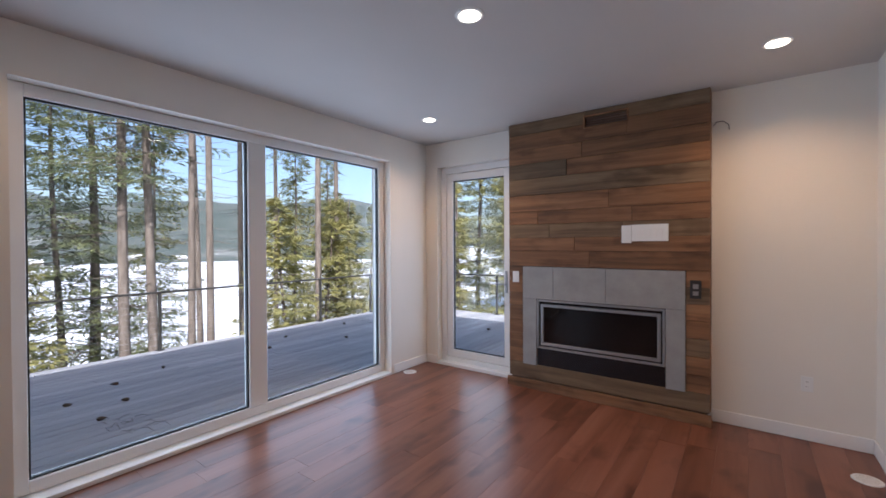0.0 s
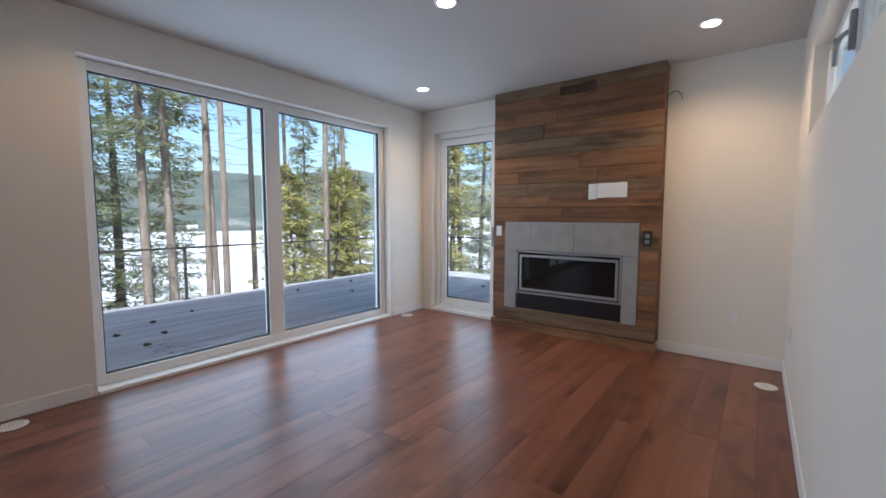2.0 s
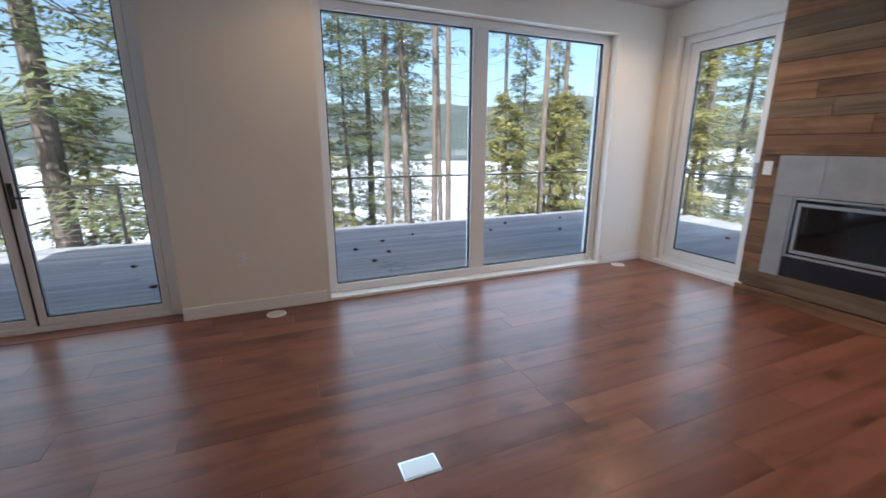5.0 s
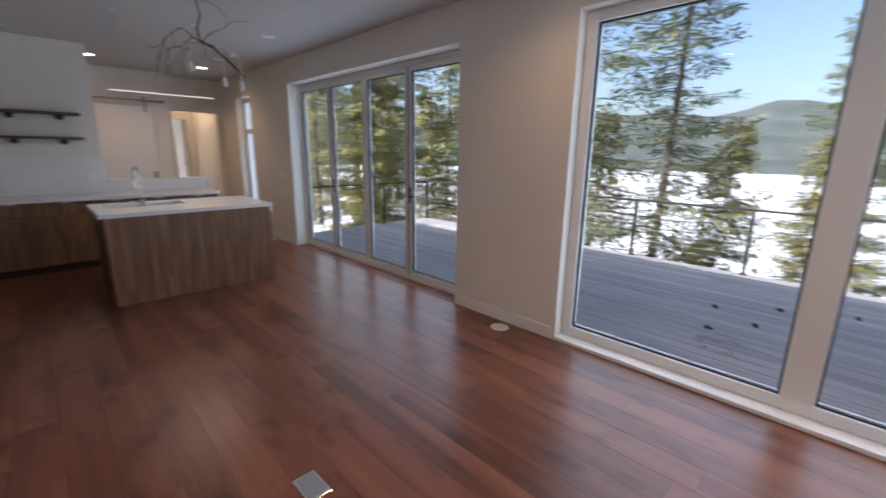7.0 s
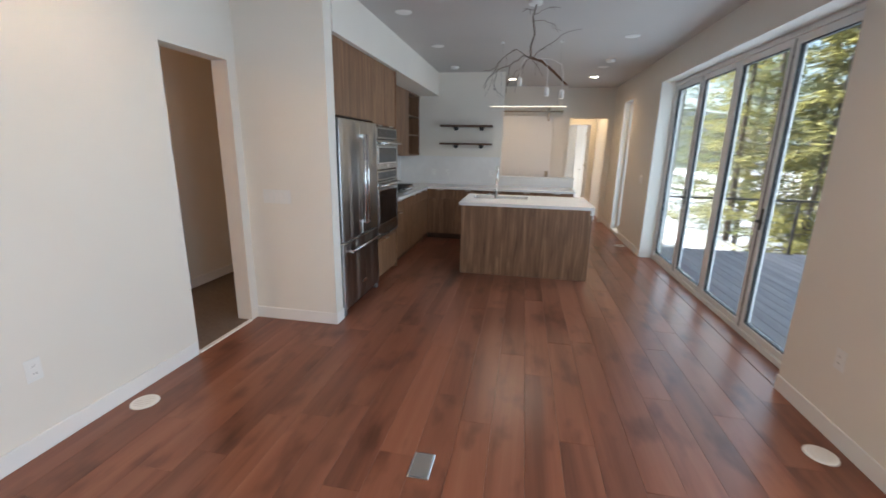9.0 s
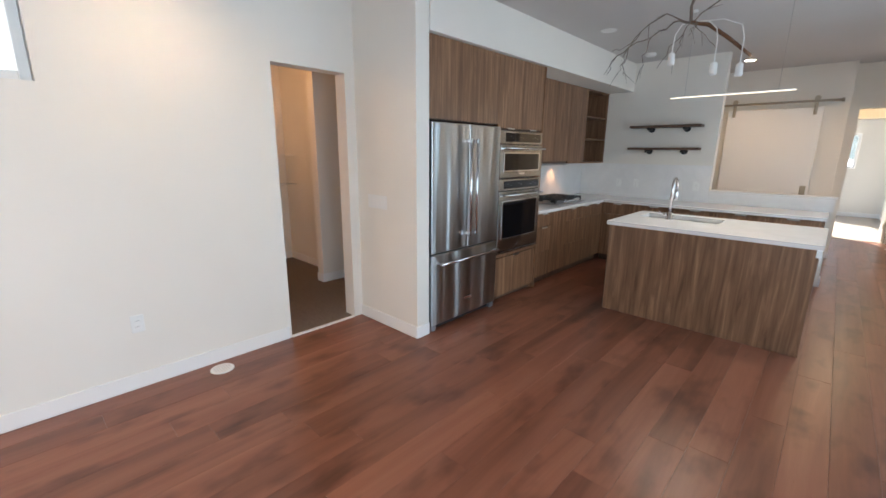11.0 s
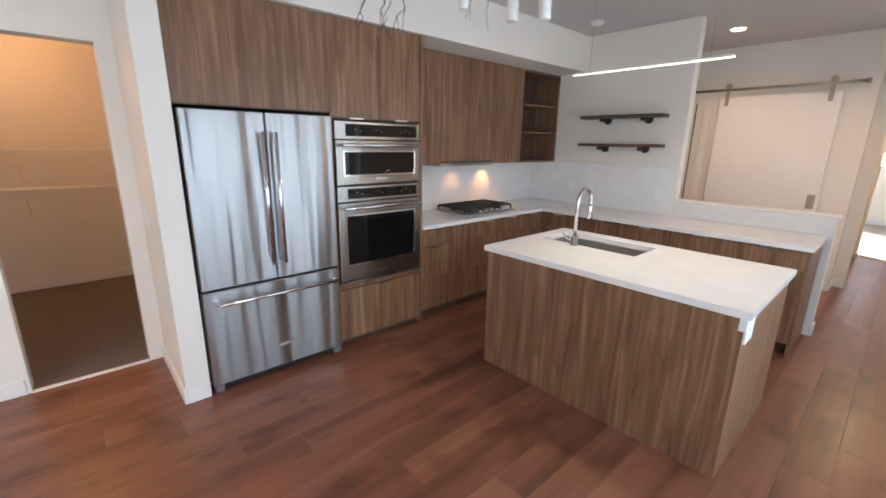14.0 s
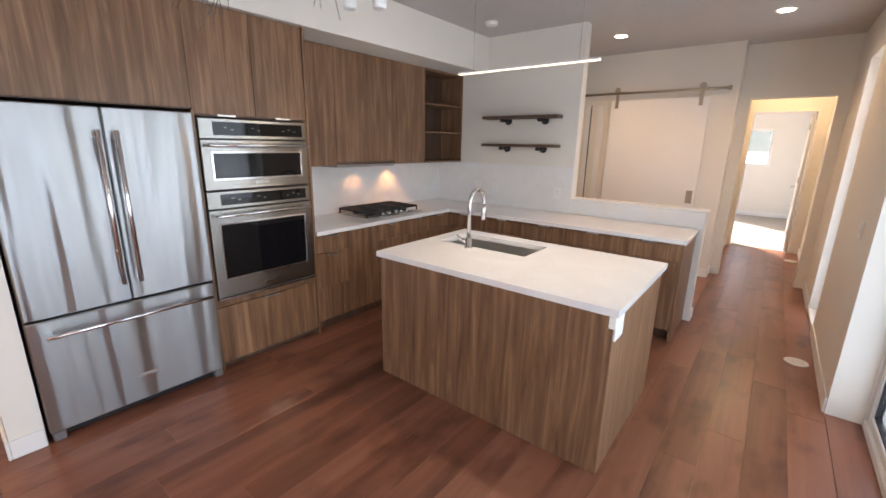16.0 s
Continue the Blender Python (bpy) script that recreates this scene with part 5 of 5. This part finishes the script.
PLANTS = [
    (P_FULL, -6.4, -13.4, 140, 0.9), (P_GOLD, -8.8, -13.8, 310, 0.9), (P_FULL, -11.2, -7.6, 20, 0.9), (P_YOUNG, -6.2, -10.2, 230, 1.2), (P_GOLD, -13.0, -13.0, 60, 0.9),
    (P_TALL, -10.2, 5.25, 90, 0.95), (P_BARE, -9.14, 6.4, 200, 0.9), (P_BARE, -13.2, 9.5, 40, 1.05), (P_BARE, -11.4, 12.9, 150, 1.0), (P_GOLD, -14.2, 12.6, 10, 0.85),
    (P_GOLD, -17.0, 17.5, 120, 0.75), (P_GOLD, -14.0, 17.5, 250, 0.6), (P_GOLD, -17.5, 7.8, 30, 1.0), (P_BIG, -13.4, 4.75, 75, 0.72),
    (P_FULL, -11.0, -1.6, 200, 1.0), (P_TALL, -8.2, -7.0, 20, 1.0), (P_FULL, -12.5, -10.0, 60, 1.0), (P_GOLD, -10.0, -12.5, 90, 1.0), (P_BIG, -9.5, -16.5, 140, 0.85),
    (P_FULL, -8.0, -20.0, 10, 1.0), (P_GOLD, -13.5, -19.0, 190, 1.1), (P_FULL, -7.5, -26.0, 260, 1.0), (P_GOLD, -5.0, -12.0, 40, 0.8), (P_TALL, -11.0, -24.0, 40, 1.0), (P_FULL, -16.0, -14.0, 100, 1.0),
    (P_GOLD, -6.5, 17.0, 20, 0.95), (P_GOLD, -3.5, 15.5, 200, 0.85), (P_GOLD, -9.0, 18.0, 80, 1.05), (P_GOLD, -4.6, 18.0, 300, 1.1), (P_BARE, -6.0, 14.5, 80, 0.85), (P_GOLD, -1.0, 19.0, 30, 1.0), (P_FULL, -7.5, 24.0, 130, 1.1),
    # the last four, east of the house, are added to darken the high window
    (P_BARE, -12.5, 10.5, 220, 0.85), (P_LEAN, -10.5, 6.8, 190, 0.9), (P_FULL, -24.0, 19.0, 10, 0.6), (P_FULL, -13.2, 3.9, 50, 0.85), (P_YOUNG, -9.2, 2.4, 40, 0.8), (P_YOUNG, -10.2, 11.4, 190, 1.1), (P_YOUNG, -12.0, 14.2, 20, 1.2), (P_YOUNG, -9.8, 0.3, 300, 0.9), (P_YOUNG, -8.2, -5.2, 70, 0.9), (P_YOUNG, -7.6, -8.4, 150, 1.0), (P_YOUNG, -3.0, 13.4, 10, 0.9), (P_YOUNG, -5.6, 13.0, 210, 1.0), (P_YOUNG, -11.5, -4.0, 260, 1.1), (P_FULL, 11.0, 7.0, 0, 0.9), (P_FULL, 13.0, 10.0, 90, 1.0), (P_GOLD, 10.5, 10.5, 30, 0.9), (P_FULL, 12.5, 4.5, 200, 0.9),
]
for pr, x, y, rz, s in PLANTS:
    plant(pr, x, y, rz, s)

# ---- railing: posts, top rail and cables ----
def rail_run(p, q, posts):
    e = empty("deck_railing", "dark metal deck railing with steel cables", "railing", "deck railings")
    bm = bmesh.new()
    p, q = Vector(p), Vector(q)
    d = (q - p).normalized()
    n = Vector((-d.y, d.x, 0))
    ln = (q - p).length
    ang = math.atan2(d.y, d.x)
    m = Matrix.Translation(p) @ Matrix.Rotation(ang, 4, "Z")
    add_box(bm, -0.025, ln + 0.025, -0.028, 0.028, 0.885, 0.915, 0.004, 0, m)
    mesh_object("top_rail", bm, M_DARKMETAL, e)
    for s in posts:
        bm = bmesh.new()
        add_box(bm, s - 0.02, s + 0.02, -0.02, 0.02, 0.001, 0.884, 0.003, 0, m)
        add_box(bm, s - 0.05, s + 0.05, -0.05, 0.05, 0.001, 0.012, 0.002, 0, m)
        mesh_object("post", bm, M_DARKMETAL, e)
    bm = bmesh.new()
    for k in range(9):
        z = 0.09 + k * 0.088
        add_tube(bm, [m @ Vector((0, 0, z)), m @ Vector((ln, 0, z))], 0.0026, 4, cap=False)
    mesh_object("cable", bm, M_CABLE, e)


RX = -4.0
rail_run((RX, -4.75, DZ), (RX, 9.2, DZ), [v + 4.75 for v in (-4.75, -2.9, -1.25, 0.28, 1.82, 3.35, 4.85, 6.34, 7.8, 9.2)])
rail_run((RX, 9.2, DZ), (4.0, 9.2, DZ), [1.4, 2.7, 4.0, 5.4, 6.8, 8.0])
rail_run((RX, -4.75, DZ), (-0.3, -4.75, DZ), [1.3, 2.5, 3.68])

# fallen cones and twigs on the deck
M_DEBRIS = material("cone_brown", (0.07, 0.045, 0.03), 0.9)
bump(M_DEBRIS, noise_tex(M_DEBRIS, coords(M_DEBRIS), 60, 2), 0.8, 0.01)
random.seed(21)
for dx, dy in [(-2.2, 1.9), (-2.6, 2.4), (-1.9, 2.3), (-2.9, 3.0), (-1.5, 2.0), (-3.2, 5.0), (-2.7, 4.4), (-2.3, 5.6), (-3.3, 6.4), (-2.0, 6.5), (-2.9, 7.2), (-1.2, 7.0), (-0.6, 7.6), (0.3, 6.6), (-1.4, -0.4), (-2.4, -0.8), (-2.0, -1.6)]:
    bm = bmesh.new()
    a = random.uniform(0, 6.28)
    d = Vector((math.cos(a), math.sin(a), 0))
    add_tube(bm, [d * -0.035, d * -0.02, d * 0.01, d * 0.04], [0.008, 0.02, 0.017, 0.004], 8)
    ob = tagged(mesh_object("pine_cone", bm, M_DEBRIS), "small brown pine cone on the deck", "pine cone", "pine cones on the deck")
    ob.location = (dx, dy, DZ + 0.018)


def twig_pile(x, y, s):
    bm = bmesh.new()
    for _ in range(16):
        a = random.uniform(0, 6.28)
        p = Vector((random.uniform(-s, s), random.uniform(-s, s) * 0.5, 0.006))
        d = Vector((math.cos(a), math.sin(a), 0)) * random.uniform(0.05, 0.18)
        add_tube(bm, [p, p + d * 0.5 + Vector((0, 0, 0.014)), p + d], 0.0018, 4)
    ob = tagged(mesh_object("twigs", bm, M_DEBRIS), "scattered brown twigs and needles on the deck", "twigs", kind="stuff")
    ob.location = (x, y, DZ + 0.001)


twig_pile(-1.25, 2.1, 0.25)
twig_pile(-3.1, 6.9, 0.25)

# ---- deck boards ----
deck = empty("deck", "grey composite board deck", "deck", kind="structure")
parts("joist", [(-4.05, -0.27, y, y + 0.05, DZ - 0.30, DZ - 0.026) for y in (-4.8, -2, 0, 2, 4, 6, 8, 9.2)] + [(-0.25, 4.0, y, y + 0.05, DZ - 0.30, DZ - 0.026) for y in (5.3, 7, 9.2)]
      + [(x, x + 0.09, y, y + 0.09, -4.5, DZ - 0.30) for x in (-3.9, -1.0) for y in (-4.75, 0, 4, 9)], M_WALNUT_DARK, deck)
random.seed(31)
cache = {}


def plank(cache, name, w, ln, th, bev, mat, parent, x, y, z):
    key = (round(w, 3), round(ln, 2), mat.name)
    if key not in cache:
        bm = bmesh.new()
        add_box(bm, -w / 2, w / 2, -ln / 2, ln / 2, -th, 0, bev)
        ob = mesh_object(name, bm, mat, parent)
        cache[key] = ob.data
    else:
        ob = new(name, cache[key])
        ob.parent = parent
    ob.location = (x, y, z)
    return ob


def lay(name, x0, x1, y0, y1, w, gap, lengths, th, bev, mat, parent, z, joint):
    n = int((x1 - x0) / w)
    w2 = (x1 - x0) / n
    for i in range(n):
        x = x0 + (i + 0.5) * w2
        y = y0
        first = True
        while y < y1 - 0.02:
            ln = random.choice(lengths) * (random.choice((0.35, 0.6, 0.85, 1.0)) if first else 1)
            first = False
            if y1 - (y + ln) < 0.35:
                ln = y1 - y
            ln = min(ln, y1 - y)
            plank(cache, name, w2 - gap, ln - joint, th, bev, mat, parent, x, y + ln / 2, z + random.uniform(-0.0004, 0.0004))
            y += ln


lay("board", -4.05, -0.27, -4.8, 9.25, 0.14, 0.008, (4.9, 3.66, 4.2), 0.024, 0.002, M_DECK, deck, DZ, 0.004)
lay("board", -0.27, 4.05, 5.26, 9.25, 0.14, 0.008, (4.0,), 0.024, 0.002, M_DECK, deck, DZ, 0.004)

# ---- floor planks ----
floor = empty("floor", "dark reddish-brown wide plank hardwood floor", "floor", kind="structure")
lay("plank", 0.001, EX + 0.01, -6.6, 4.975, 0.185, 0.0009, (1.2, 1.5, 1.8, 2.1), 0.019, 0.0005, M_FLOOR, floor, 0.0, 0.0009)
lay("plank", 0.001, 2.0, -8.68, -6.6, 0.185, 0.0009, (2.1, 2.4), 0.019, 0.0005, M_FLOOR, floor, 0.0, 0.0009)
lay("plank", -0.168, 0.0005, -3.426, 0.091, 0.165, 0.0009, (1.5, 1.8), 0.019, 0.0005, M_FLOOR, floor, 0.004, 0.0009)
